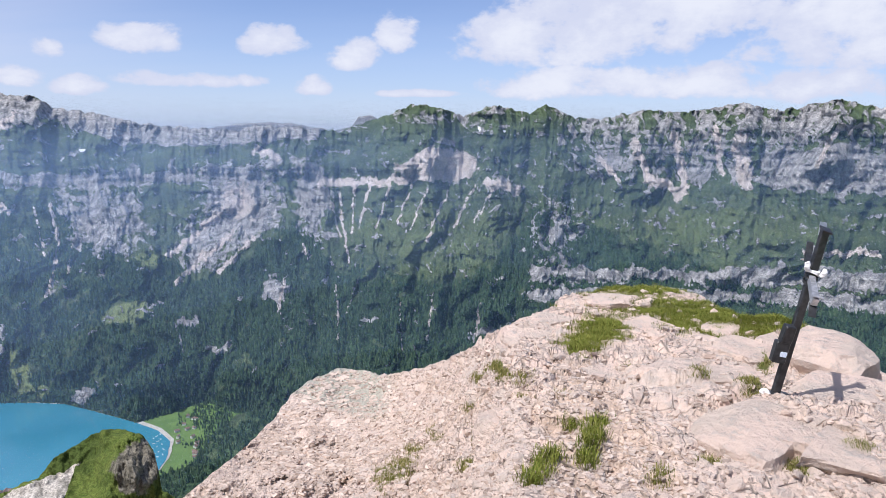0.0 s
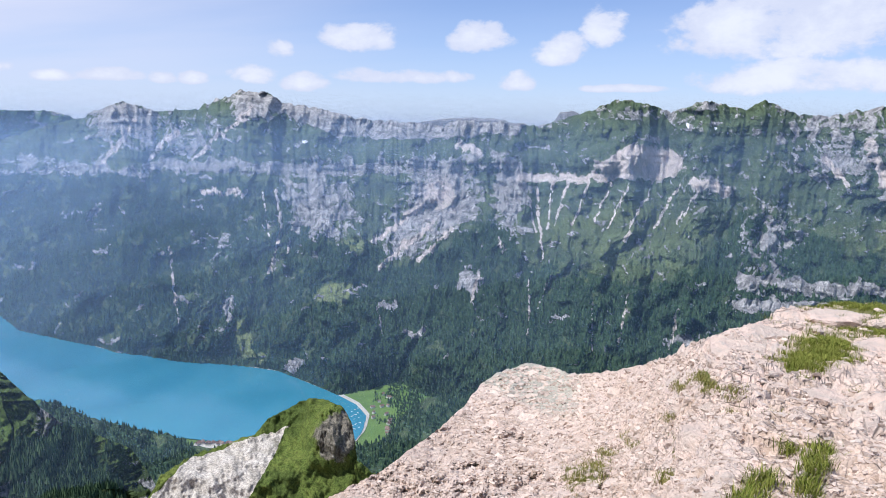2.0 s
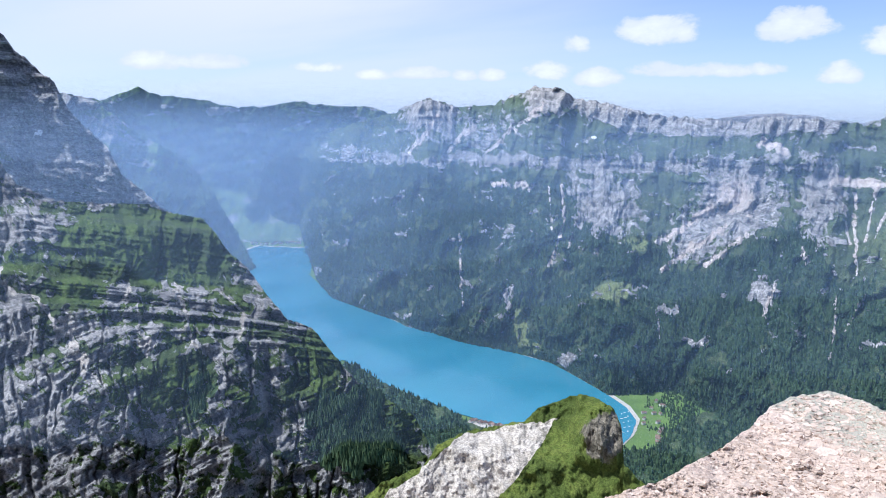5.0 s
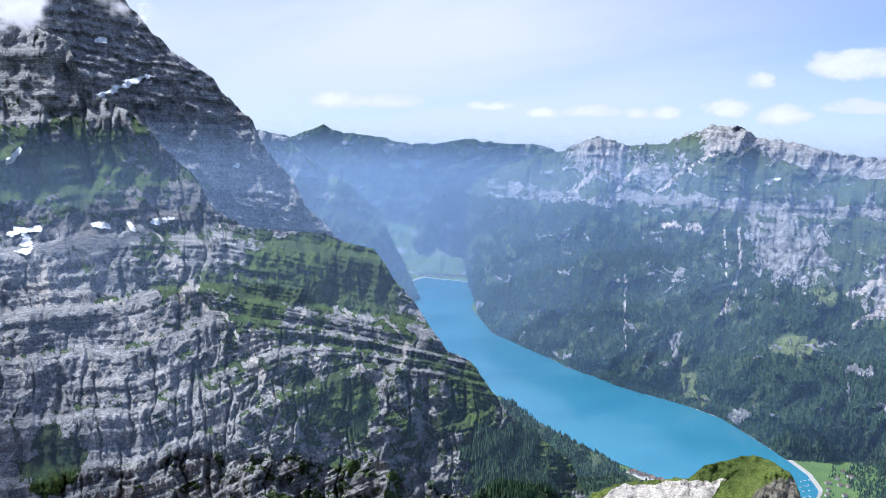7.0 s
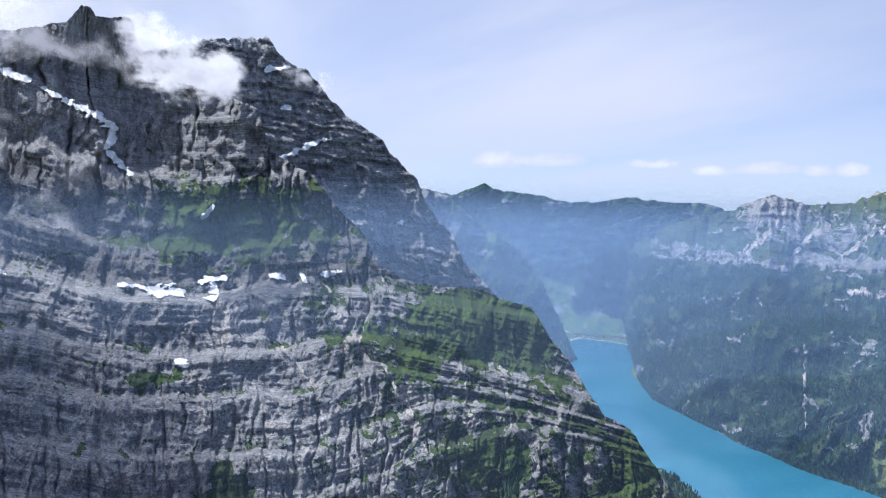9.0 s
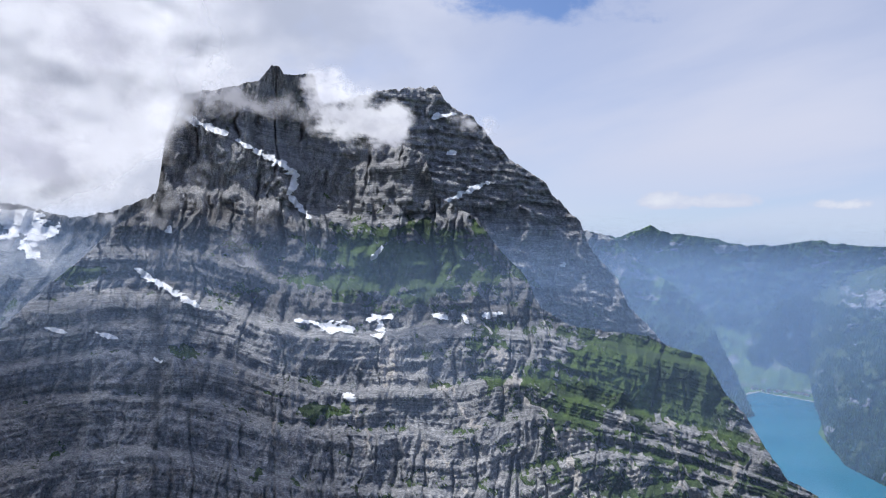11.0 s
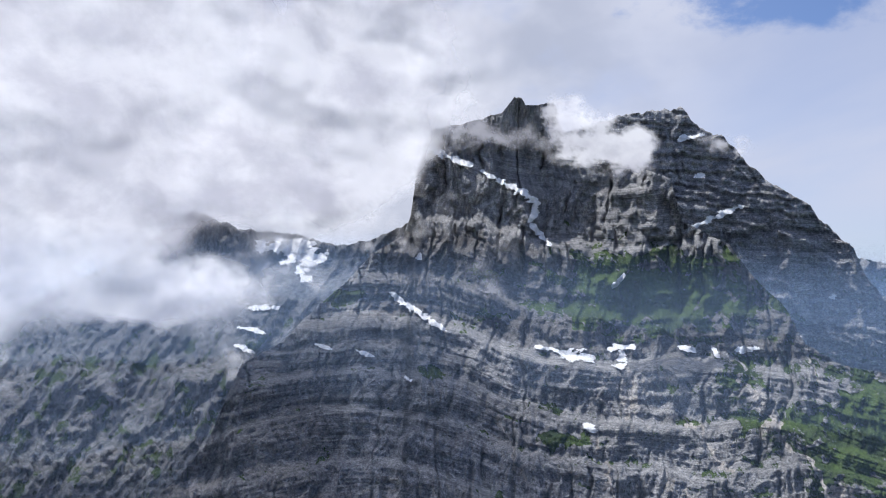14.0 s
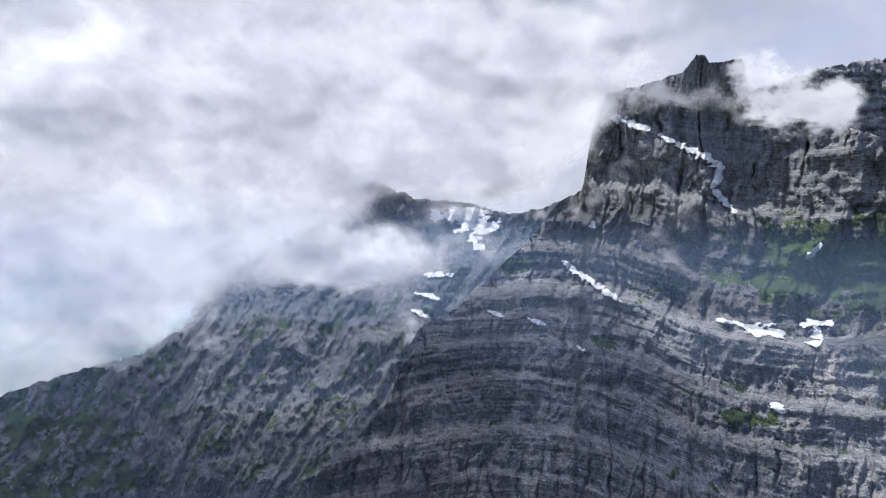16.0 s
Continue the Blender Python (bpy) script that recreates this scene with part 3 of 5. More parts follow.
def north_surf(A, E, v):
    E = E + 0 * A
    A0, E0 = A + 0.22 * fbm(A * 1.5, E * 1.1, 4, 0.6, 35), E + 0.5 * fbm(A * 1.2, E * 0.3, 5, 0.65, 34)
    A, E = A + 0.8 * fbm(A * 0.6, E * 0.7, 5, 0.6, 36), E + 0.6 * fbm(A * 0.7, E * 0.6, 5, 0.6, 37)
    n1, n2 = fbm(A * 0.8, E * 1.0, 5, 0.6, 41), ridged(A * 1.1 + 0.4 * fbm(A, E, 3), E * 0.16, 4, 0.6, 51)
    n3 = fbm(A * 2.2, E * 2.0, 4, 0.65, 48)
    line = along(TREELINE, A)
    wood = step(0.8, -0.8, E - line - 2.2 * n1 - 2.4 * (n2 - 0.6))
    wood = wood * (1 - 0.9 * step(0.34, 0.46, fbm(A * 0.6, E * 0.8, 4, 0.55, 61) + 0.2 * n3))
    wood = np.maximum(wood, step(0.16, 0.34, n3 + 0.5 * n1 - 0.10 - 0.10 * np.maximum(E - line, 0)) * step(4.5, 1.5, E - line))
    wood = wood * (1 - blob(A, E, 24.2 - 0.6 * (E + 13.7), -13.7, 1.9, 1.0) * 4) * (1 - blob(A, E, 31.4, -17.0, 0.8, 1.8) * 4) * (1 - blob(A, E, 30.2, -18.6, 0.6, 0.8) * 4)
    wood = wood * (1 - blob(A, E, 0.5, -10.2, 5.5, 2.4) * 2.2) * (1 - blob(A, E, 8.0, -9.5, 1.8, 2.5) * 2.2)
    wood = wood * (1 - 0.8 * step(20, 27, A) * step(0.10, 0.30, fbm(A * 0.9 + 0.3 * E, E * 0.7, 5, 0.6, 63)))
    rock = 0.12 + 0.50 * n1 + 0.65 * n3 + 0.3 * (n2 - 0.6)
    # the fluted wall under the crest, the summits, the two cliff bands
    wall = step(-0.15, 0.15, E - along([(8, -0.9), (12, -1.2), (18, -1.6), (24, -1.4), (27, -0.4), (29, 1.0)], A)) * step(9, 10.5, A) * step(29, 27, A)
    rock = rock + 1.0 * wall + 0.12 * step(0.3, 1.2, E)
    upper = along([(12, -3.2), (20, -3.9), (28, -3.9), (36, -3.8), (40, -3.9), (46, -3.5)], A) + 0.5 * n1
    rock = rock + 0.6 * step(0.85, 0.2, np.abs(E - upper)) * step(10.5, 12.5, A) * step(48, 45, A) * (0.55 + 1.2 * n1 + 0.5)
    right = step(-6, -8, A)
    for at_, wide in ((-11.5, 0.75), (-13.0, 0.55)):
        rock = rock + 1.3 * right * step(wide, wide * 0.4, np.abs(E - at_ - 0.05 * (A + 8) * -1 + 0.7 * n1))
    rock = rock + step(-8, -11, A) * step(-4.4, -3.0, E + 0.6 * n1) * (0.08 + 1.8 * (n2 - 0.6) + 0.6 * n1) + 0.9 * step(-23, -25, A) * step(-4.6, -4.0, E) * step(-1.2, -2.2, E)
    for a, e, ra, re, w in ((30, 1.0, 3.0, 2.0, 0.9), (39.4, -0.4, 3.5, 2.6, 0.9), (35, -1.6, 4.0, 2.0, 0.5), (25.5, -7.2, 4.0, 4.0, 1.0), (15.6, -6.2, 3.8, 3.4, 1.5), (18.5, -9.3, 3.0, 2.6, 0.9), (10.3, -5.8, 1.7, 4.4, 1.5),
                            (-9, -8.5, 3.5, 3.6, 0.95), (-4.6, -4.6, 2.6, 0.8, 0.8), (13.3, -12.8, 2.0, 1.6, 1.6), (20, -14.7, 1.2, 0.6, 1.6), (17.8, -16.8, 1.2, 0.6, 1.5), (-3.5, -16.3, 1.6, 0.8, 1.6), (27.5, -19, 1.2, 0.8, 1.5),
                            (42, -7, 3, 1.2, 0.7), (33, -9.5, 3.0, 2.0, 0.5), (32.5, -14.8, 1.2, 2.6, 0.7), (-1, 0.6, 6, 1.0, 0.35)):
        rock = rock + w * blob(A, E, a, e, ra, re)
    scree = 3.2 * blob(A, E, 0.3, -3.2, 3.6, 1.75) * step(-4.35, -4.1, E) + 0.8 * blob(A, E, 15.8, -5.9, 3.6, 3.0) + 0.25 * n3
    scree = scree + 0.95 * strokes(A0, E0, NORTH_GULLIES) * (0.95 + 1.3 * n3) + 1.1 * strokes(A0, E0, NORTH_SCREE) * (1.0 + 0.8 * n3)
    crags = step(0.40, 0.50, fbm(A * 0.6, E * 1.2, 5, 0.6, 81)) * step(-20.5, -18, E)
    bare_ = np.maximum(step(0.62, 0.9, rock), np.maximum(crags, step(0.4, 0.7, scree)))
    return stack(wood * (1 - 0.92 * bare_), rock + 0.6 * crags, scree)


def north_kinds(A, E):
    """Mown clearings in the wood and the bright alp pastures."""
    q = fbm(A * 0.9, E * 0.9, 5, 0.6, 58)
    mown = 3 * blob(A, E, 24.2 - 0.6 * (E + 13.7), -13.7, 1.9, 1.0) + 3 * blob(A, E, 31.4 + 0.25 * (E + 17), -17.0, 0.8, 1.9) + 3 * blob(A, E, 30.2, -18.6, 0.6, 0.8)
    mown = mown + 0.38 * step(0.0, 0.5, blob(A, E, 1.5, -8.5, 8, 4) + 0.5 * q) + 0.35 * step(0.1, 0.5, blob(A, E, -22, -7.0, 10, 3) + 0.5 * q) + 1.5 * blob(A, E, 22.5, -9.9, 1.6, 0.7)
    return -np.clip(mown, 0, 1)


az = np.linspace(-42, 55, 1280)
north, *NORTH = mountain("mountain_range", az, along(NORTH_SKY, az), along(NORTH_FOOT, az) - 0.4, north_reach, 310, M_NORTH, north_surf, 0.34, 0.7, 3, None, north_kinds)
tagged(north, "long alpine range with dark forest, green meadows and grey cliffs", "mountain", kind="structure")

# the layered massif beside the camera
MASSIF_SKY = [(36.5, -33), (37.5, -29.3), (38.3, -27.3), (38.8, -26.0), (40.1, -23.9), (44.8, -21.3), (46.7, -19.2), (48.5, -17.0), (50.4, -16.3), (51.9, -14.4),
              (53.4, -12.2), (54.6, -11.1), (55.7, -9.4), (56.5, -8.4), (58.8, -7.9), (60.3, -7.2), (62.6, -7.1), (66.1, -6.8), (68.6, -5.5), (69.9, -3.0),
              (72.1, -0.9), (73.8, 1.4), (77.1, 3.1), (78.1, 6.3), (81.1, 7.4), (85.6, 8.6), (86.5, 10.4), (86.8, 11.8), (87.2, 12.0), (88.5, 11.8), (89.2, 11.8), (89.5, 12.3), (90.1, 12.4), (90.5, 11.9), (91.0, 11.2),
              (93.7, 10.4), (96.3, 9.8), (96.9, 9.1), (97.6, 6.4), (98.0, 2.9), (98.5, 1.4), (101.0, -0.2), (102.5, -2.0), (106.1, -5.4), (107.6, -7.1),
              (110.6, -8.8), (112.1, -12.4), (113.0, -14.7), (114.9, -16.8), (118.4, -19.8), (119.4, -22), (121, -30)]
LEDGE = [(36, -12), (60, -8.6), (68, -7.2), (72, -6.9), (81, -8.0), (86, -8.2), (92, -6.4), (97, -4.8), (107, -5.4), (121, -9)]


def bedding(A, E):
    line = sum(along(LEDGE, A + k) for k in (-4, -2, 0, 2, 4)) / 5
    s = E - line + 0.012 * (A - 86) * np.clip(E + 8, -14, 14) * 0.25 + 0.5 * fbm(A * 0.12, E * 0.15, 3, 0.5, 5)
    # the lower limb of the fold rises towards the lake
    limb = step(79, 71, A) * step(-10.5, -14.0, E - 0.25 * (A - 72))
    return s + limb * (0.36 * (A - 72) + line + 7.0)


def massif_reach(A, E, v):
    s = bedding(A, E)
    wob = fbm(A * 0.3, E * 0.3, 4, 0.5, 6)
    e = E + 0.0
    for at_, wide, high in ((0.0, 0.35, 1.5), (-4.2, 0.3, 1.0), (-7.5, 0.3, 0.9), (3.6, 0.4, 0.9), (8.8, 0.4, 1.0), (-11.5, 0.3, 0.9), (-15, 0.3, 0.8)):
        e = e + high * np.tanh((s - at_ + 0.5 * wob) / wide)
    massive = 1 - 0.75 * step(0.5, 2.5, E) * step(84, 87, A)
    e = e + massive * (0.55 * np.tanh(1.5 * fbm(A * 0.06, s * 0.9 + 0.3 * wob, 6, 0.66, 15)) + 0.12 * np.tanh(3 * fbm(A * 0.15, s * 2.1, 3, 0.6, 55)))
    base = np.interp(e, [-46, -34, -25, -16, -8, -5, 2, 12, 15], [640, 760, 900, 1090, 1300, 1420, 1640, 1900, 1980])
    base = base * along([(36, 1.12), (50, 1.10), (62, 1.02), (80, 0.98), (95, 1.0), (108, 1.0), (121, 1.08)], A)
    spur = ridged(A * 0.11 + 0.4 * wob, E * 0.05 + 3, 3, 0.45, 12) - 0.55
    gully = ridged(A * 0.42 + 0.6 * wob + 0.06 * E, E * 0.10 + 1, 5, 0.58, 22) - 0.55
    chip = fbm(A * 2.4, E * 2.0, 4, 0.6, 33)
    cleft = step(0.90, 0.97, ridged(A * 0.55 + 0.5 * wob + 0.02 * E, E * 0.05, 2, 0.5, 34))
    return base * (1 - 0.110 * spur - 0.060 * gully + 0.005 * chip + 0.018 * cleft)


def massif_shade(A, E):
    """Cloud shade put into the rock colour between the lower ledge and the summit wall, and at the foot towards the
    cloud.
    """
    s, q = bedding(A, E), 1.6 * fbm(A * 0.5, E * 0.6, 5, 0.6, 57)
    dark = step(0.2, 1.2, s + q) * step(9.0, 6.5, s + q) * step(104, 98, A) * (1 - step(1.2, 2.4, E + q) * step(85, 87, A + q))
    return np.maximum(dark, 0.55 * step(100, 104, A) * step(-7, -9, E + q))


def massif_surf(A, E, v):
    s = bedding(A, E)
    A, E = A + 1.2 * fbm(A * 0.45, E * 0.6, 5, 0.6, 38), E + 0.9 * fbm(A * 0.6, E * 0.5, 5, 0.6, 39)
    n1, n2 = fbm(A * 0.6, E * 0.9, 5, 0.6, 42), fbm(A * 1.6, E * 2.6, 5, 0.6, 43)
    green = -0.02 + 0.9 * n1 + 0.5 * n2 + step(82, 60, A) * 0.38 - step(0, 5, E) * 0.6 - step(84, 100, A) * 0.25
    for at_ in (0.0, -4.2, -7.5, 3.6, -11.5):
        green = green + 0.26 * np.exp(-((s - at_ - 0.3) / 0.35) ** 2)
    for a, e, ra, re, w in ((80.4, -22.2, 2.2, 3.0, 2.0), (61, -10.0, 6.5, 3.2, 1.9), (56, -11.5, 2.5, 2.5, 1.2), (86, -13.9, 3.0, 1.0, 1.5), (80, -2.4, 10.0, 4.6, 1.35), (92, -4.5, 4.0, 1.6, 0.8),
                            (73, -8.5, 2.0, 2.0, 0.8), (66.5, -13.5, 3.0, 2.5, 0.9), (92, -1.5, 3, 2.0, 0.7), (103.5, -3.3, 2.6, 1.4, 1.8), (96, -9.5, 2.2, 0.9, 1.0),
                            (70, -11.0, 3.5, 1.5, 0.7), (48, -20.5, 3, 4, 1.5), (42, -25, 4, 5, 1.3), (110, -11, 2.5, 2, 0.4), (60, -20, 5, 3, 0.8)):
        green = green + w * blob(A, E, a, e, ra, re)
    pale = 0.9 * blob(A, E, 71, -10.5, 0.6, 4) + 0.75 * blob(A, E, 77.5, -17.5, 0.8, 3.5) + 0.75 * blob(A, E, 66, -16.5, 0.7, 5) + 0.25 * n2
    pale = pale + 1.1 * blob(A, E, 81, -9.8, 3.0, 2.0) + 0.9 * blob(A, E, 113.5, -17.5, 4.5, 1.5) + 0.6 * blob(A, E, 98, -17.8, 10, 1.6) + 0.5 * blob(A, E, 96, -8.6, 7, 0.8)
    for a0, e0, a1, e1 in ((73.5, -7, 70, -12), (70, -12, 66, -16), (66.5, -15.5, 64.3, -19.5), (81, -8, 80.5, -12), (83, -13, 81.6, -18), (76.5, -16, 74, -20), (62, -13, 60.8, -18),
                           (58.6, -13, 57.6, -18), (90.5, -12, 88.5, -17), (69, -4, 67.6, -8), (77, -11, 73, -15), (55, -14, 54, -18)):
        t = np.clip(((A - a0) * (a1 - a0) + (E - e0) * (e1 - e0)) / ((a1 - a0) ** 2 + (e1 - e0) ** 2), 0, 1)
        pale = pale + 0.8 * np.exp(-(np.hypot(A - a0 - t * (a1 - a0), E - e0 - t * (e1 - e0)) / 0.22) ** 2)
    wood = 1.3 * blob(A, E, 45, -25, 7, 6) + 0.8 * blob(A, E, 58, -21, 6, 5) + 0.5 * n1 - 0.15
    return stack(wood * step(66, 56, A), 1.0 - green * 1.15, pale)


az = np.linspace(36.5, 121, 1250)
massif, *MASSIF = mountain("mountain_massif", az, along(MASSIF_SKY, az), np.full(az.shape, -46.0), massif_reach, 560, M_MASSIF, massif_surf, 0.18, 2.2, 9, bedding, massif_shade)
tagged(massif, "steep grey limestone massif in tilted layers with grassy ledges", "mountain", kind="structure")

# the higher back ridge with the second summit
BACK_SKY = [(54, -14), (57, -10), (60.0, -6.8), (61.9, -5.0), (62.8, -3.0), (65.0, -0.6), (65.8, 1.4), (67.9, 3.3), (68.5, 4.3), (71.5, 6.2), (72.8, 7.5),
            (74.5, 9.4), (75.9, 9.8), (77.4, 11.5), (81.4, 11.1), (83.8, 10.4), (87, 9.6), (92, 8.0), (97, 3)]


def back_reach(A, E, v):
    wob = fbm(A * 0.5, E * 0.5, 4, 0.55, 16)
    s = E - 0.12 * (A - 75) + 0.6 * wob
    p = s / 1.1
    e = E + 0.5 * (p - np.floor(p) > 0.7) + 0.25 * np.sin(s * 11)
    spur = ridged(A * 0.2 + 0.4 * wob, E * 0.1 + 7, 5, 0.58, 17) - 0.55
    return np.interp(e, [-16, -5, 4, 12], [2050, 2200, 2350, 2520]) * (1 - 0.055 * spur + 0.006 * fbm(A * 2.4, E * 2, 4, 0.6, 18))


def back_surf(A, E, v):
    n1 = fbm(A * 0.6, E * 0.9, 5, 0.6, 44)
    return stack(A * 0, 0.85 + 0.7 * n1 + step(-3, 3, E) * 0.3, 0.25 + 0.8 * fbm(A * 1.2, E * 2, 4, 0.6, 45))


az = np.linspace(54, 97, 520)
back_ridge, *BACK = mountain("mountain_ridge", az, along(BACK_SKY, az), np.full(az.shape, -15.0), back_reach, 200, M_BACK, back_surf, 0.30, 1.2, 5)
tagged(back_ridge, "high grey rock summit ridge behind the massif", "mountain", kind="structure")

# the wild slope on the cloudy side
SIDE_SKY = [(95, 1.5), (98.1, 2.4), (101.1, 0.9), (103.7, 0.4), (106.9, 1.2), (110.9, 1.4), (114.5, 2.7), (117.1, 0.6), (120, -1.5), (124.3, -3.9),
            (126.3, -4.6), (127.5, -6.3), (128.2, -8.4), (131.4, -10.6), (135.1, -11.4), (140.3, -12.8), (150, -14), (185, -12)]


def side_reach(A, E, v):
    wob = fbm(A * 0.3, E * 0.3, 4, 0.55, 26)
    spur = ridged(A * 0.16 + 0.12 * E + 0.5 * wob, E * 0.05 + 2, 5, 0.6, 27) - 0.55
    gully = ridged(A * 0.6 + 0.35 * E + 0.5 * wob, E * 0.12, 4, 0.6, 28) - 0.55
    base = np.interp(E, [-46, -30, -20, -10, -2, 4], [900, 1150, 1450, 1850, 2350, 2450])
    base = base + 380 * np.exp(-((A - 107) / 5.0) ** 2) * step(-4, 0, E)
    return base * (1 - 0.085 * spur - 0.045 * gully + 0.008 * fbm(A * 2, E * 2, 4, 0.6, 29))


def side_surf(A, E, v):
    n1, n2 = fbm(A * 0.7 + E * 0.3, E * 0.5, 5, 0.6, 46), fbm(A * 1.8, E * 1.5, 4, 0.6, 47)
    pale = 0.1 + 0.8 * n2 + 1.4 * blob(A, E, 131.5, -15, 0.5, 1.6)
    return stack(A * 0, 0.72 + 0.8 * n1 + 0.4 * n2 + step(-8, -3, E) * 0.4 - 0.25 * step(128, 136, A), pale)


az = np.concatenate([np.linspace(95, 146, 540), np.linspace(146.5, 185, 60)])
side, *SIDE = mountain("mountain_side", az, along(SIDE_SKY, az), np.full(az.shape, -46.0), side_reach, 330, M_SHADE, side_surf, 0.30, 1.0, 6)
tagged(side, "dark wild mountain slope of rock and thin grass under cloud", "mountain", kind="structure")

# the slope beyond the far end of the lake
az = np.linspace(44, 74, 330)
MID_SKY = [(44, -12.8), (52.6, -12.6), (53.9, -9.8), (56.1, -5.6), (58.4, -3.4), (60.7, -2.0), (63.4, 0.2), (65.7, 0.7), (74, 2)]
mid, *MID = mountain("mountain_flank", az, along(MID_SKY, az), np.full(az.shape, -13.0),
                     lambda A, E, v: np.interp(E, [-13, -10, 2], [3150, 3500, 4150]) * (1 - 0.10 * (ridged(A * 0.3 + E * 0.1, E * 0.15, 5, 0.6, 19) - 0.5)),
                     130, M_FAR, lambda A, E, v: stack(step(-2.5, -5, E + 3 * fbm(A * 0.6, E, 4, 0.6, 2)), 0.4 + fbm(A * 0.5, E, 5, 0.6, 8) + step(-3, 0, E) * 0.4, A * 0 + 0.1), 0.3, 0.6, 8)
tagged(mid, "wooded mountain flank dropping to the far end of the lake", "mountain", kind="structure")

# far ranges
FAR_SKY = [(36, 0.1), (40.2, 0.3), (42.1, -0.5), (43.5, 0.1), (46.4, 0.1), (49.5, 0.4), (51.4, 0.0), (54.1, -0.1), (56.3, 0.4), (58.5, 0.6), (59.7, 0.8), (60.5, 1.2), (61.4, 0.8),
           (63.0, 0.2), (65.2, 0.6), (70, 0.8)]
az = np.linspace(36, 70, 420)
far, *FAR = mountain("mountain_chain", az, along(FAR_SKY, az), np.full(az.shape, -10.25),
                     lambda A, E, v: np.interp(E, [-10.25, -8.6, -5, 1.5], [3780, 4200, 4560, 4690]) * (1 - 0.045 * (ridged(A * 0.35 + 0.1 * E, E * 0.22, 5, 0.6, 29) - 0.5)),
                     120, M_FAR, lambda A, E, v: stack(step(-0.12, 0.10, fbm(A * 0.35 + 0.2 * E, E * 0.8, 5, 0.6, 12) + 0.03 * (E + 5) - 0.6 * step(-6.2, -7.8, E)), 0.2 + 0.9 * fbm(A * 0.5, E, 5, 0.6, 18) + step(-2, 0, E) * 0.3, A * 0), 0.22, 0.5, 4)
tagged(far, "far blue-hazed chain of hills at the valley head", "mountain", kind="structure")
az = np.linspace(2, 22, 200)
PEAK_SKY = [(2, -2), (4.4, 0.2), (5.0, 0.5), (5.8, 0.75), (6.6, 0.6), (7.2, -0.1), (9, -0.6), (11, 0.0), (13.5, 0.15), (16, 0.0), (18, -0.4), (22, -2)]
peak, *PEAK = mountain("mountain_peak", az, along(PEAK_SKY, az), np.full(az.shape, -6.0), lambda A, E, v: np.interp(E, [-6, 2], [4500, 4650]) + 0 * A, 40, M_BACK,
                       lambda A, E, v: stack(A * 0, A * 0 + 0.9, A * 0), 0.15, 0.5, 2)
tagged(peak, "pale rocky peaks far behind the range", "mountain", kind="structure")

# valley floor to the horizon, and the lake on it
ring = np.concatenate([[0.0], np.geomspace(300, 4850, 40)])
az = np.linspace(0, 360, 180, endpoint=False)
A, R = np.meshgrid(az, ring, indexing="ij")
ground = sheet_mesh("ground", polar(A, R, np.full(A.shape, LAKE - 1.5)), M_MEADOW, closed=True)
tagged(ground, "green valley floor of mown meadows", "ground", kind="structure")


def level(name, outline, z, material, thick=1.0):
    """A flat sheet with an edge, from plan directions: yaw and downward angle to the valley floor."""
    bm = bmesh.new()
    vs = []
    for a, e in outline:
        h = LAKE / math.tan(radians(e))
        vs.append(bm.verts.new((-math.sin(radians(a)) * h, math.cos(radians(a)) * h, z)))
    f = bm.faces.new(vs)
    if f.normal.z < 0:
        f.normal_flip()
    low = bmesh.ops.extrude_face_region(bm, geom=[f])
    bmesh.ops.translate(bm, verts=[v for v in low["geom"] if isinstance(v, bmesh.types.BMVert)], vec=(0, 0, thick))
    bm.normal_update()
    bmesh.ops.recalc_face_normals(bm, faces=bm.faces)
    return part(name, bm, material)


def wavy(points, amount=0.12, n_=6, seed=1):
    out = []
    for k, (p, q) in enumerate(zip(points, points[1:] + points[:1])):
        for i in range(n_):
            t = i / n_
            w = amount * float(fbm(np.array([k * 3.1 + t * 3]), np.array([seed * 1.7]), 3)[0])
            out.append((p[0] + (q[0] - p[0]) * t + w, p[1] + (q[1] - p[1]) * t + w * 0.6))
    return out


SHORE = [(22.0, -24.2), (21.7, -23.2), (22.6, -22.3), (24.0, -21.6), (26.3, -20.6), (28.9, -19.5), (35.5, -18.2), (40.8, -17.0), (43.4, -16.0), (46.8, -14.7), (48.6, -12.9),
         (48.2, -11.9), (48.6, -10.9), (52.4, -10.6), (54.2, -11.3), (60, -14), (60, -20), (50, -21), (46.0, -19.6), (44.6, -20.3), (43.3, -21.3), (40.5, -22.5), (37.4, -23.5), (33.6, -24.3), (28, -25.0), (22.9, -25.2)]
lake = level("water", wavy(SHORE), LAKE, M_LAKE)
tagged(lake, "turquoise mountain lake with faint ripples", "lake", kind="structure")
beach = level("shore", [(a + (0.16 if a > 40 else -0.28), e * 0.993) for a, e in wavy(SHORE)], LAKE - 0.4, M_SHORE, 0.4)
tagged(beach, "pale gravel lake shore", "shore", kind="structure")

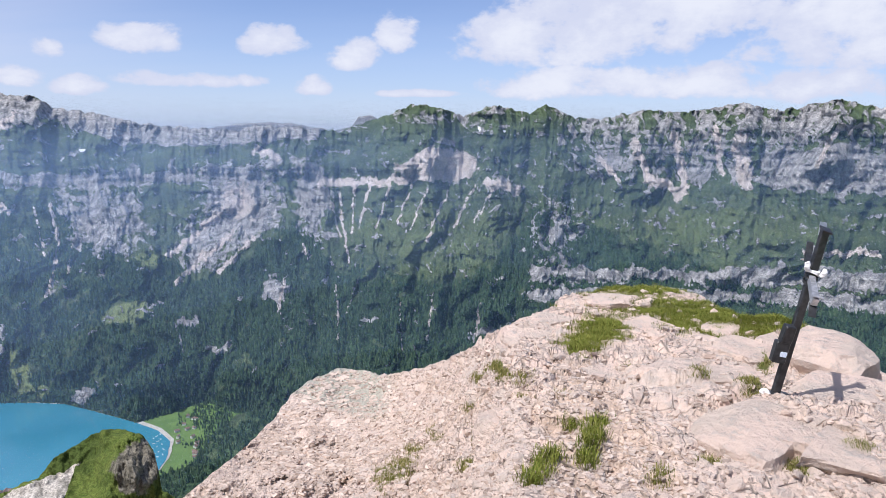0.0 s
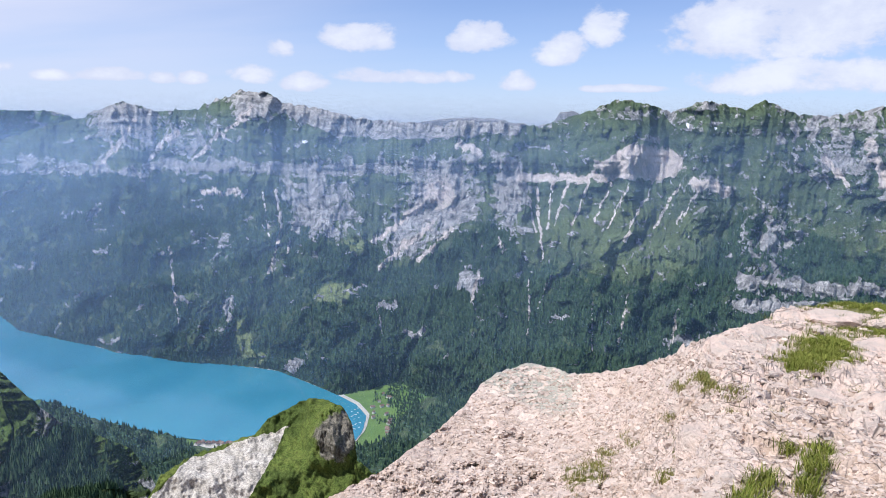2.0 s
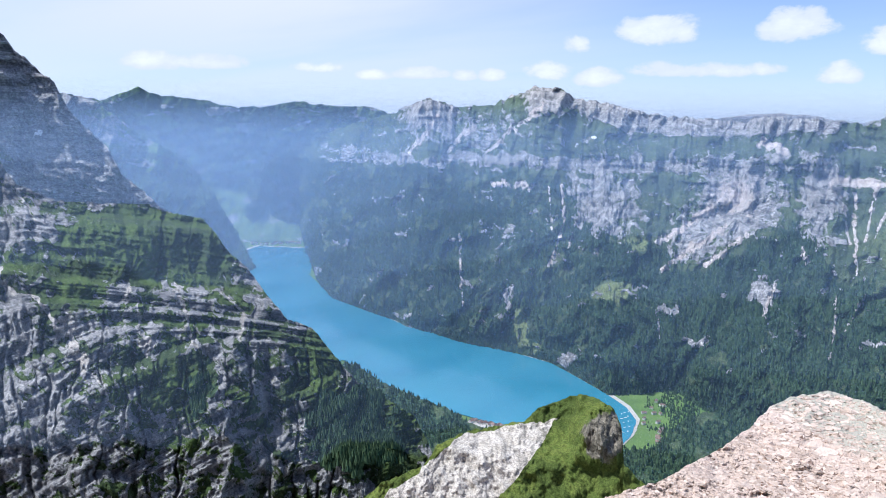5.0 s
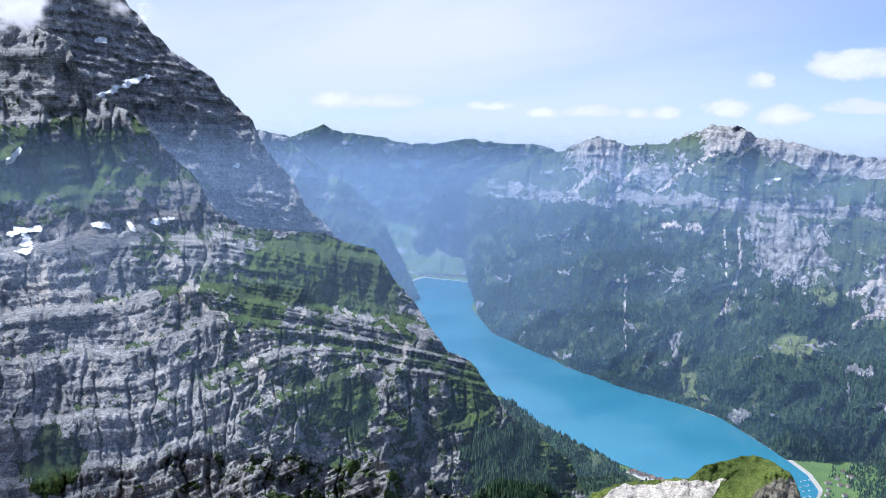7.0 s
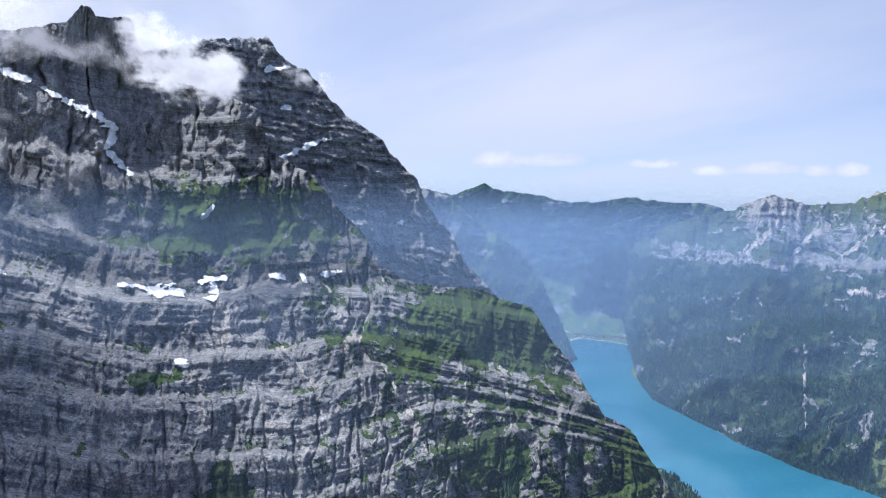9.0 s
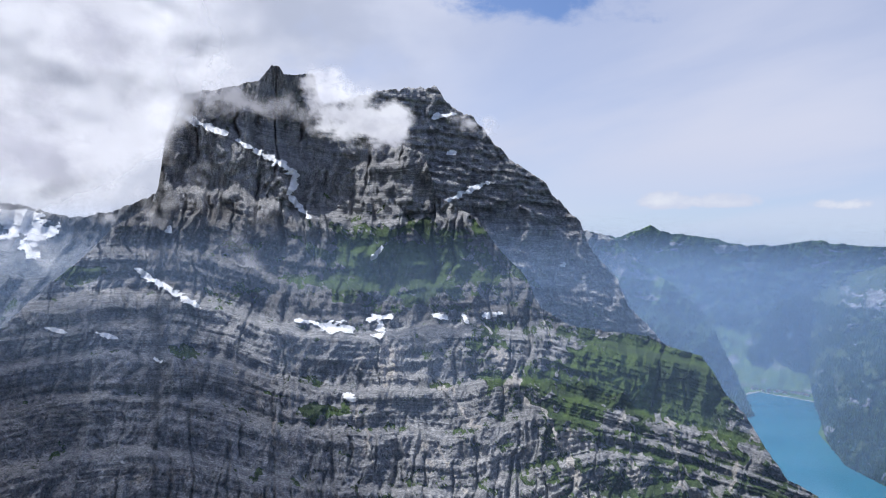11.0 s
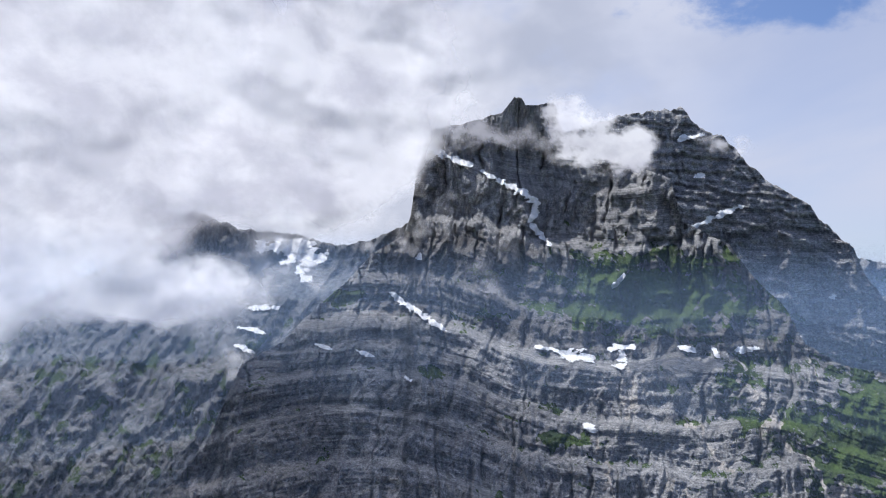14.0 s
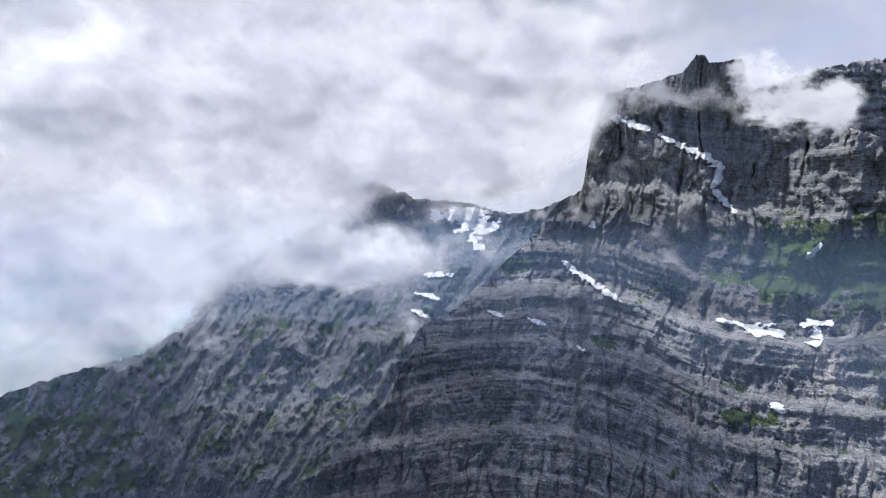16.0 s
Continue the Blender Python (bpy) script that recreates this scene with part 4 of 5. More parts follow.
# wooded foot of the camera's own mountain, towards the lake
az = np.linspace(12, 50, 300)
LOW_SKY = [(12, -21.5), (16.5, -21.8), (18.6, -23.0), (20, -25.0), (22.9, -25.4), (28, -25.1), (31.5, -25.0), (33.8, -24.85), (35.6, -24.3), (37.4, -23.3), (40.5, -22.3), (43.1, -21.2), (44.4, -20.3), (45.6, -19.8), (46.6, -20.2), (50, -22)]
low, *LOW = mountain("wooded_slope", az, along(LOW_SKY, az), np.full(az.shape, -46.0),
                     lambda A, E, v: np.interp(E, [-46, -36, -28, -24, -19], [420, 720, 1170, 1480, 1850])
                     * (1 + 0.03 * fbm(A * 0.4, E * 0.5, 4, 0.6, 9)), 120, M_NORTH,
                     lambda A, E, v: stack(0.8 + 1.2 * fbm(A * 0.5, E * 0.7, 4, 0.6, 10), A * 0, A * 0), 0.25, 0.9, 7)
tagged(low, "dark wooded lower slope above the lake shore", "slope", kind="structure")

# the grassy knob below the summit
KNOB_SKY = [(15, -29), (19.3, -28.4), (21.5, -27.2), (22.55, -26.4), (22.7, -25), (22.95, -23.7), (23.7, -22.4), (25.4, -21.75), (26.5, -21.65), (29.8, -23.0), (30.8, -24.0), (36.0, -25.1),
            (38.1, -26.1), (39.3, -27.6), (43.0, -28.9), (46, -31)]


def knob_reach(A, E, v):
    bulge = blob(A, E, 24.6, -24.6, 2.6, 3.0)
    return np.interp(E, [-46, -34, -30, -26, -21], [100, 128, 137, 148, 165]) * (1 + 0.02 * fbm(A * 0.5, E * 0.5, 5, 0.6, 13) - 0.05 * bulge + 0.03 * bulge * fbm(A * 1.5, E * 0.6, 4, 0.6, 14)
                                                                              + 0.04 * step(26.2, 27.5, A) * step(-27, -24, E))


def knob_surf(A, E, v):
    nz = fbm(A * 0.8, E * 0.8, 5, 0.6, 15)
    rock = 1.6 * blob(A, E, 24.3, -24.6, 2.4, 2.6) + 0.3 * nz
    mid_line = along([(27, -23.2), (28.4, -23.9), (29.2, -25.5), (31.5, -28.5), (33, -30)], A)
    top_line = along([(28, -23.6), (30.5, -24.1), (36, -25.3), (38.5, -27.0), (40.5, -28.6), (43, -30)], A)
    scree = step(-0.15, 0.15, E - mid_line + 0.3 * nz) * step(0.1, -0.2, E - top_line + 0.4 * nz) * step(27.4, 28.2, A)
    return stack(A * 0, rock, scree)


az = np.linspace(15, 46, 380)
knob, *KNOB = mountain("rocky_knob", az, along(KNOB_SKY, az), np.full(az.shape, -46.0), knob_reach, 260, M_KNOB, knob_surf, 0.22, 1.4, 11)
tagged(knob, "green grassy knob with a dark crag and a pale scree flank", "hill", kind="structure")

# ---- the summit ground ----
EDGE = [(-180, -34), (-90, -28), (-60, -22), (-45, -18.5), (-36, -16.8), (-32.6, -16.1), (-30.9, -15.4), (-29.8, -14.6), (-28.0, -14.3), (-25.7, -14.2), (-21.4, -13.2), (-20.1, -12.3),
        (-18.0, -12.1), (-16.3, -12.0), (-12.5, -12.5), (-9.9, -13.2), (-8.1, -14.1), (-5.4, -15.5), (-1.9, -17.7), (1.5, -19.0), (4.8, -19.55), (6.3, -19.15),
        (8.5, -18.9), (11.0, -19.8), (12.4, -20.8), (13.7, -22.3), (16.0, -24.2), (20.9, -27.1), (26.4, -29.2), (35, -34), (60, -42), (120, -40), (180, -34)]


def summit_plan(A, E):
    """Plan distance of the summit ground seen at yaw A and downward angle E."""
    right = np.interp(E, [-88, -60, -40, -32, -28, -25, -22, -19.5, -17.5, -15.5, -13.2, -11.5], [0.06, 1.05, 2.1, 2.75, 3.35, 3.9, 4.5, 5.2, 6.2, 7.6, 9.6, 12.5])
    left = np.interp(E, [-88, -60, -45, -36, -30, -26.5, -24, -22, -20.2, -18.5], [0.06, 1.15, 2.2, 3.4, 5.0, 8.2, 14.0, 24, 40, 62])
    w = step(-7, 9, A) * step(100, 60, A)
    return np.exp(np.log(right) * (1 - w) + np.log(left) * w)


def summit_relief(X, Y, w):
    """Broken limestone: slabs, steps and rubble, in metres."""
    d1, d2, who = cells(X * 0.9 + 0.35 * fbm(X, Y, 3, 0.5, 1), Y * 1.2 + 0.3 * fbm(X, Y, 3, 0.5, 2), 3)
    slab = (who - 0.5) * 0.14 * step(0.0, 0.16, d2 - d1) - 0.05 * step(0.07, 0.0, d2 - d1)
    e1, e2, who2 = cells(X * 3.1, Y * 3.4, 5)
    chunk = (who2 - 0.5) * 0.085 * step(0.0, 0.22, e2 - e1) - 0.025 * step(0.10, 0.0, e2 - e1)
    f1, f2, who3 = cells(X * 8.3 + 0.3 * field(X * 5, Y * 5), Y * 9.1, 7)
    chunk = chunk + (who3 - 0.5) * 0.035 * step(0.0, 0.25, f2 - f1) - 0.010 * step(0.14, 0.0, f2 - f1)
    return slab * (1 - 0.6 * w) + chunk + 0.10 * fbm(X * 1.1, Y * 1.1, 6, 0.6, 4)


PATHS = ((-15, -25.5, 7, 5.0), (-11, -21, 4, 4), (-14, -29, 8, 4))
TURF = ((-12.6, -15.7, 1.8, 1.0), (-19, -13.6, 6.0, 1.1), (-15.5, -12.4, 3.5, 0.7), (-24, -14.2, 4.0, 0.8), (-4.6, -19.2, 1.8, 0.5), (4.2, -26.9, 2.4, 1.0),
        (-12.2, -24.2, 0.5, 1.6), (-8.2, -26.0, 0.6, 1.6), (-24.8, -17.0, 1.0, 1.2), (-24.3, -18.8, 1.4, 0.6))


def summit_surf(A, E):
    grit = 0.20 + 0.6 * fbm(A * 0.25, E * 0.4, 4, 0.55, 7) + 0.35 * step(-8, 2, A)
    for a, e, ra, re in PATHS:
        grit = grit + 1.1 * blob(A, E, a, e, ra, re)
    turf = 0.25 * fbm(A * 0.5, E * 0.8, 4, 0.6, 8) - 0.05
    for a, e, ra, re in TURF:
        turf = turf + 1.3 * blob(A, E, a, e, ra, re)
    dusty = step(0, 8, A) * step(-24.5, -20.5, E - 0.35 * (A - 8)) * 0.9
    return stack(grit, turf, dusty)


def summit_points(A, E):
    h = summit_plan(A, E)
    z = h * np.tan(np.radians(E))
    P = polar(A, h, z)
    w = step(-7, 9, A) * step(100, 60, A)
    size = np.clip(h / 5.0, 0.15, 1.0) * step(16, 5, h)
    rel = summit_relief(P[..., 0], P[..., 1], w) * size * (1 - step(0.25, 0.75, w))
    d1, d2, who = cells(A * 0.8 + 0.3 * E + fbm(A * 0.5, E * 0.5, 3), E * 1.5 + 0.2 * A, 9)
    crag = 0.9 * fbm(A * 0.30 + E * 0.12, E * 0.45, 7, 0.66, 14) + 0.14 * (who - 0.5) - 0.07 * step(0.10, 0.0, d2 - d1)
    crag = crag + 0.55 * (ridged(A * 0.55 + E * 0.35, E * 0.9 - A * 0.1, 5, 0.6, 24) - 0.55)
    reach = 1 - step(0.2, 0.8, w) * 0.105 * crag * step(-60, -34, E)
    P *= reach[..., None]
    P[..., 2] += rel * step(-75, -50, E)
    return P


az = np.concatenate([np.linspace(-180, -44, 70, endpoint=False), np.linspace(-44, 32, 1000, endpoint=False), np.linspace(32, 180, 80, endpoint=False)])
edge = along(EDGE, az) + 0.22 * fbm(az * 1.2, az * 0, 5, 0.6, 5)
rows = 520
v = np.linspace(0, 1, rows) ** 0.75
A = np.repeat(az[:, None], rows, 1)
E = -88 + (edge[:, None] + 88) * v[None, :]
P = summit_points(A, E)
W = summit_surf(A, E)
# the flanks below the brow, down to the valley
k = np.concatenate([np.geomspace(0.05, 560, 22), [566.0]])[None, :]
A2 = np.repeat(az[:, None], 23, 1)
rough = 1 + 0.06 * fbm(np.radians(A2) * 6, np.log(k + 1) * 3 + 0 * A2, 4, 0.6, 16) * step(3, 30, k)
P2 = polar(A2, np.hypot(P[:, -1:, 0], P[:, -1:, 1]) + k * rough, P[:, -1:, 2] - 1.2 * k)
summit = sheet_mesh("ground_summit", np.concatenate([P, P2], 1), M_BEDROCK, np.concatenate([W, np.repeat(W[:, -1:], 23, 1)], 1), closed=True)
tagged(summit, "pale pinkish limestone summit ground with gravel and thin turf", "ground", kind="structure")

# ---- air ----
scene.cycles.transparent_max_bounces = 24
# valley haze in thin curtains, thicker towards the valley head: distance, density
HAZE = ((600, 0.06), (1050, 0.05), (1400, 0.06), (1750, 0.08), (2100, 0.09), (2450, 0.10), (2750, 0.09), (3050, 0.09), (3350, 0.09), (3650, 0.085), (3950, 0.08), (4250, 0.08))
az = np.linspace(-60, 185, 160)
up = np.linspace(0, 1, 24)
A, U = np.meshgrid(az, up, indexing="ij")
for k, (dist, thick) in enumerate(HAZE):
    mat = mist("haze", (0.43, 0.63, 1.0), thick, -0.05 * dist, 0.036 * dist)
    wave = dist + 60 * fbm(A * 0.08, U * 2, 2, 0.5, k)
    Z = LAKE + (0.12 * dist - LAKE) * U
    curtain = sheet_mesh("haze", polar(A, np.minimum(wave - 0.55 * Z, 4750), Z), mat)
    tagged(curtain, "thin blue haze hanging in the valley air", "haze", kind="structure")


def cloud_surface(name):
    mat, m, at = surface(name)
    dens = m.add("ShaderNodeAttribute")
    dens.attribute_name = "dens"
    d, t, clear_, two, out = (m.add("ShaderNodeBsdfDiffuse"), m.add("ShaderNodeBsdfTranslucent"), m.add("ShaderNodeBsdfTransparent"),
                              m.add("ShaderNodeMixShader"), m.add("ShaderNodeMixShader"))
    # grey-to-white noise in the colour stands in for the cloud's shading
    body_shading = m.mix(m.ramp(m.noise(at, 0.0065, 7.0, 0.55), 0.36, 0.62), (0.60, 0.60, 0.66), (0.88, 0.88, 0.91))
    for s in (d, t):
        m.put(s.inputs[0], body_shading)
    m.put(two.inputs[0], 0.7)
    m.put(two.inputs[1], d.outputs[0])
    m.put(two.inputs[2], t.outputs[0])
    m.put(out.inputs[0], dens.outputs["Fac"])
    m.put(out.inputs[1], clear_.outputs[0])
    m.put(out.inputs[2], two.outputs[0])
    m.put(m.add("ShaderNodeOutputMaterial").inputs[0], out.outputs[0])
    return mat


M_CLOUD = cloud_surface("cloud_droplets")


def cloud(label, a0, a1, e0, e1, dist, density, swell, seed, na=260, ne=170, layers=1):
    """A bank of droplets that swells towards the viewer where it is dense, in a front and a rear layer."""
    thing = None
    for layer, (shift, part_of) in enumerate(((0.0, 0.80), (1.0, 0.70))[:layers]):
        A, E = np.meshgrid(np.linspace(a0, a1, na), np.linspace(e0, e1, ne), indexing="ij")
        D = np.clip(density(A, E, layer), 0, 1)
        rim = np.minimum(np.minimum(step(a0, a0 + 2, A), step(a1, a1 - 2, A)), np.minimum(step(e0, e0 + 1, E), step(e1, e1 - 2, E)))
        D = D * rim
        puff = fbm(A * 0.13, E * 0.17, 3, 0.4, seed + 40)
        # the bank overhangs, its top nearer than its base
        H = (dist + shift * swell - swell * puff) / (1 + 0.8 * np.tan(np.radians(E)))
        P = polar(A, H, H * np.tan(np.radians(E)))
        ob = sheet_mesh("cloud" if layer == 0 else "rear_layer", P, M_CLOUD)
        at = ob.data.attributes.new("dens", "FLOAT", "POINT")
        at.data.foreach_set("value", (D * part_of).astype(np.float32).ravel())
        if layer == 0:
            thing = tagged(ob, label, "cloud")
        else:
            ob.parent = thing
    return thing


BASE_LINE = [(90, 15), (94, 12.5), (96, 9.5), (98.0, 6.0), (99.5, 3.8), (102, 2.4), (104, 1.6), (107, 1.6), (110, 1.2), (112, 1.6), (114, 1.0), (116, -1.0), (120, -3.6), (124, -5.2), (127, -7.4), (131, -10.6),
             (136, -13.0), (141, -15), (160, -17)]


def bank_density(A, E, layer):
    q = fbm(A * 0.16 + layer * 9, E * 0.2, 6, 0.55, 70 + layer * 3)
    low = E - along(BASE_LINE, A)
    d = step(-1.6, 2.2, low + 3.4 * q) * (0.96 - 0.35 * step(0.05, 0.4, fbm(A * 0.12, E * 0.16 + 3, 5, 0.5, 75)))
    puff = blob(A, E, 114.6, -3.3, 7.5, 3.8) + 0.7 * blob(A, E, 119.5, -4.2, 6, 3.0) + 0.5 * blob(A, E, 128, -8.0, 6, 3)
    d = np.maximum(d, step(0.15, 0.65, puff + 0.9 * q))
    gap = blob(A, E, 112.6, 0.6, 3.4, 1.7)
    d = d * (1 - 0.9 * step(0.2, 0.6, gap + 0.5 * q))
    d = d * step(89, 98, A + 4 * q - 0.2 * (E - 8))
    return d * (1 - 0.75 * step(0.25, 0.7, blob(A, E, 137.5, 14, 6, 4) + 0.6 * q))


cloud("great white cloud bank wrapped round the high summit", 88, 162, -21, 30, 1500, bank_density, 90, 3, 330, 220, 2)


def wisp_density(A, E, layer):
    q = fbm(A * 0.35 + layer * 5, E * 0.45, 6, 0.6, 80 + layer)
    puff = 1.2 * blob(A, E, 83.0, 8.9, 5.2, 3.0) + 0.9 * blob(A, E, 80.2, 7.9, 3.0, 1.8) + 0.6 * blob(A, E, 74.5, 8.6, 2.8, 1.3) + 0.8 * blob(A, E, 86.2, 10.8, 2.6, 2.6)
    return 0.95 * step(0.18, 0.75, puff + 0.9 * q - 0.02) * step(0.02, 0.3, puff)


cloud("small torn white cloud drifting before the rock summit", 68, 93, 3, 16, 1690, wisp_density, 60, 5, 240, 150)


def scarf_density(A, E, layer):
    q = fbm(A * 0.3 + layer * 5, E * 0.4, 6, 0.6, 90 + layer)
    puff = 1.0 * blob(A, E, 94.8, 11.0, 5.0, 3.2) + 0.5 * blob(A, E, 90.5, 9.4, 5.0, 2.0) + 0.55 * blob(A, E, 99.0, 4.0, 3, 4)
    return 0.6 * step(0.15, 0.9, puff + 0.8 * q) * step(0.02, 0.3, puff)


cloud("thin scarf of cloud clinging to the summit wall", 84, 104, 1, 18, 1600, scarf_density, 40, 7, 220, 150)


# ---- snow that has lasted in the clefts ----
def finer(G, times=4):
    """The same sheet with more points along both ways."""
    for axis in (0, 1):
        n_ = G.shape[axis]
        x = np.linspace(0, n_ - 1, (n_ - 1) * times + 1)
        k = np.minimum(x.astype(int), n_ - 2)
        w = (x - k).reshape([-1 if a == axis else 1 for a in range(G.ndim)])
        G = np.take(G, k, axis) * (1 - w) + np.take(G, k + 1, axis) * w
    return G


def snow_patch(land, a0, e0, a1, e1, wide, seed):
    A, E, P, W = land
    near = (A > min(a0, a1) - 3 * wide) & (A < max(a0, a1) + 3 * wide) & (E > min(e0, e1) - 3 * wide) & (E < max(e0, e1) + 3 * wide)
    i, j = np.flatnonzero(near.any(1)), np.flatnonzero(near.any(0))
    if len(i) < 2 or len(j) < 2:
        return
    cut = np.s_[i[0]:i[-1] + 1, j[0]:j[-1] + 1]
    A, E, P = finer(A[cut]), finer(E[cut]), finer(P[cut])
    t = np.clip(((A - a0) * (a1 - a0) + (E - e0) * (e1 - e0)) / ((a1 - a0) ** 2 + (e1 - e0) ** 2 + 1e-6), 0, 1)
    d = np.hypot(A - a0 - t * (a1 - a0), E - e0 - t * (e1 - e0))
    inside = d < wide * (0.45 + 1.1 * np.sqrt(t * (1 - t)) + 1.5 * fbm(A * 1.3, E * 2.4, 5, 0.6, seed))
    quad = inside[:-1, :-1] & inside[1:, :-1] & inside[1:, 1:] & inside[:-1, 1:]
    if quad.sum() < 2:
        return
    # keep the one piece round its best-filled row
    i0, i1 = np.flatnonzero(quad.any(1))[[0, -1]]
    j0, j1 = np.flatnonzero(quad.any(0))[[0, -1]]
    box = quad[i0:i1 + 1, j0:j1 + 1]
    best = np.zeros_like(box)
    left = box.copy()
    while left.sum() > best.sum():
        grow = np.zeros_like(box)
        grow[tuple(np.argwhere(left)[0])] = True
        size = 0
        while grow.sum() > size:
            size = grow.sum()
            wider = grow.copy()
            wider[1:] |= grow[:-1]
            wider[:-1] |= grow[1:]
            wider[:, 1:] |= grow[:, :-1]
            wider[:, :-1] |= grow[:, 1:]
            grow = wider & box
        left &= ~grow
        if grow.sum() > best.sum():
            best = grow
    quad = np.zeros_like(quad)
    quad[i0:i1 + 1, j0:j1 + 1] = best
    # the snow lies as a ramp against the rock
    low = np.clip(E[inside].max() - E, 0, 3)
    for axis in (0, 1):
        P = (P + sum(np.take(P, np.clip(np.arange(P.shape[axis]) + k, 0, P.shape[axis] - 1), axis) for k in (-4, -3, -2, -1, 1, 2, 3, 4))) / 9
    Q = P * (0.9955 - np.radians(low) * 0.4)[..., None]
    idx = np.full(A.shape, -1)
    used = np.zeros(A.shape, bool)
    for i in (0, 1):
        for j in (0, 1):
            used[i:A.shape[0] - 1 + i, j:A.shape[1] - 1 + j] |= quad
    idx[used] = np.arange(used.sum())
    f = np.stack([idx[:-1, :-1], idx[:-1, 1:], idx[1:, 1:], idx[1:, :-1]], -1)[quad]
    ob = raw_mesh("snow_patch", Q[used], f, M_SNOW)
    tagged(ob, "old white snow patch lying in a rock cleft", "snow", "snow patches")


SNOW_MASSIF = ((96.7, 8.3, 93.3, 7.0, 0.28), (92.6, 6.7, 90.1, 5.5, 0.23), (90.4, 5.7, 88.0, 4.3, 0.34), (88.0, 4.3, 88.6, 2.7, 0.28), (88.6, 2.7, 86.9, 1.0, 0.23),
               (99.3, -3.3, 94.9, -6.0, 0.26), (97.2, -0.1, 97.1, -0.3, 0.31), (88.5, -6.9, 85.4, -7.3, 0.17), (85.7, -7.4, 83.4, -7.6, 0.42), (82.2, -6.8, 80.2, -6.6, 0.23),
               (81.2, -7.1, 81.2, -8.2, 0.4), (77.0, -6.3, 75.7, -6.6, 0.2), (74.7, -6.2, 74.3, -6.9, 0.2), (73.1, -6.3, 71.7, -6.1, 0.25), (81.2, -1.1, 82.1, -2.2, 0.17),
               (105.2, -7.3, 103.8, -7.7, 0.17), (102.0, -7.7, 100.5, -8.2, 0.17), (98.1, -9.7, 97.2, -10.1, 0.17), (84.0, -12.6, 83.0, -13.0, 0.26))
SNOW_ELSE = ((BACK, ((76.5, 2.6, 72.9, 4.3, 0.22), (77.6, 9.2, 75.8, 9.5, 0.18), (76.2, 6.5, 75.7, 6.5, 0.24), (67.1, -2.1, 66.8, -2.1, 0.2))),
             (SIDE, ((109.6, 0.1, 105.5, 0.5, 0.6), (107.5, -0.6, 104.7, -0.5, 0.8), (106.6, -1.5, 105.8, -2.5, 0.42), (110.3, -4.6, 107.9, -4.4, 0.2), (110.9, -6.0, 108.8, -6.5, 0.2),
                     (111.2, -7.4, 109.7, -7.9, 0.18))),
             (NORTH, ((-2.7, -0.1, -2.8, -0.4, 0.10), (-4.6, -0.3, -4.8, -0.4, 0.09), (26.6, -1.9, 26.2, -1.9, 0.09))))
for k, row in enumerate(SNOW_MASSIF):
    snow_patch(MASSIF, *row, 100 + k)
for land, streaks in SNOW_ELSE:
    for k, row in enumerate(streaks):
        snow_patch(land, *row, 140 + k)


# ---- woods ----
def wood(name, label, land, count, low, high, seed, rule=None):
    """Spruces as small ragged cones, two tiers each, where the slope is wooded."""
    A, E, P, W = land
    rng = np.random.RandomState(seed)
    fit = (W[..., 0] > 0.55) & (W[..., 1] < 0.9)
    if rule is not None:
        fit &= rule(A, E)
    where = np.argwhere(fit)
    # as many per square metre near and far
    dist = np.hypot(P[..., 0], P[..., 1])[fit]
    pick = where[rng.choice(len(where), size=min(count, len(where)), p=dist ** 2 / (dist ** 2).sum())]
    base = P[pick[:, 0], pick[:, 1]] + rng.uniform(-3, 3, (len(pick), 3)) * [1, 1, 0]
    tall, turn = rng.uniform(low, high, len(pick)), rng.uniform(0, 6.28, len(pick))
    sides = 5
    ang = turn[:, None] + np.arange(sides) * 2 * math.pi / sides
    rad = tall[:, None] * 0.26 * rng.uniform(0.75, 1.25, (len(pick), sides))
    rim = np.stack([np.cos(ang) * rad, np.sin(ang) * rad, rng.uniform(-0.12, 0.08, ang.shape) * tall[:, None]], -1) + base[:, None]
    tip = (base + np.stack([0 * tall, 0 * tall, tall], -1))[:, None]
    V = np.concatenate([rim, tip], 1).reshape(-1, 3)
    off = np.arange(len(pick))[:, None, None] * (sides + 1)
    f = np.array([(i, (i + 1) % sides, sides) for i in range(sides)])[None] + off
    ob = raw_mesh(name, V, f.reshape(-1, 3), M_TREE, False)
    tagged(ob, label, "forest", kind="stuff")


wood("forest", "dense dark spruce forest on the steep lower slopes", NORTH, 52000, 8, 14, 1)
wood("forest", "dark spruce wood on the slope by the lake", LOW, 9000, 7, 12, 2)
wood("forest", "scattered spruces on the ridge of the massif", MASSIF, 5000, 5, 10, 3)
A, E = np.meshgrid(np.linspace(15, 23.5, 160), np.linspace(-25.4, -20.4, 120), indexing="ij")
copse = step(0.12, 0.3, fbm(A * 0.9, E * 0.9, 4, 0.55, 64) + 0.5 * step(20.4, 19.0, A) - 0.7 * step(21.4, 22.0, A))
FLAT = (A, E, polar(A, LAKE / np.tan(np.radians(E)), 0 * A + LAKE - 1.5), np.stack([copse, 0 * A, 0 * A], -1))
wood("forest", "small dark copses between the lakeside meadows", FLAT, 1500, 5, 10, 5)
wood("forest", "blue-green woods at the far end of the lake", MID, 7000, 9, 14, 4)


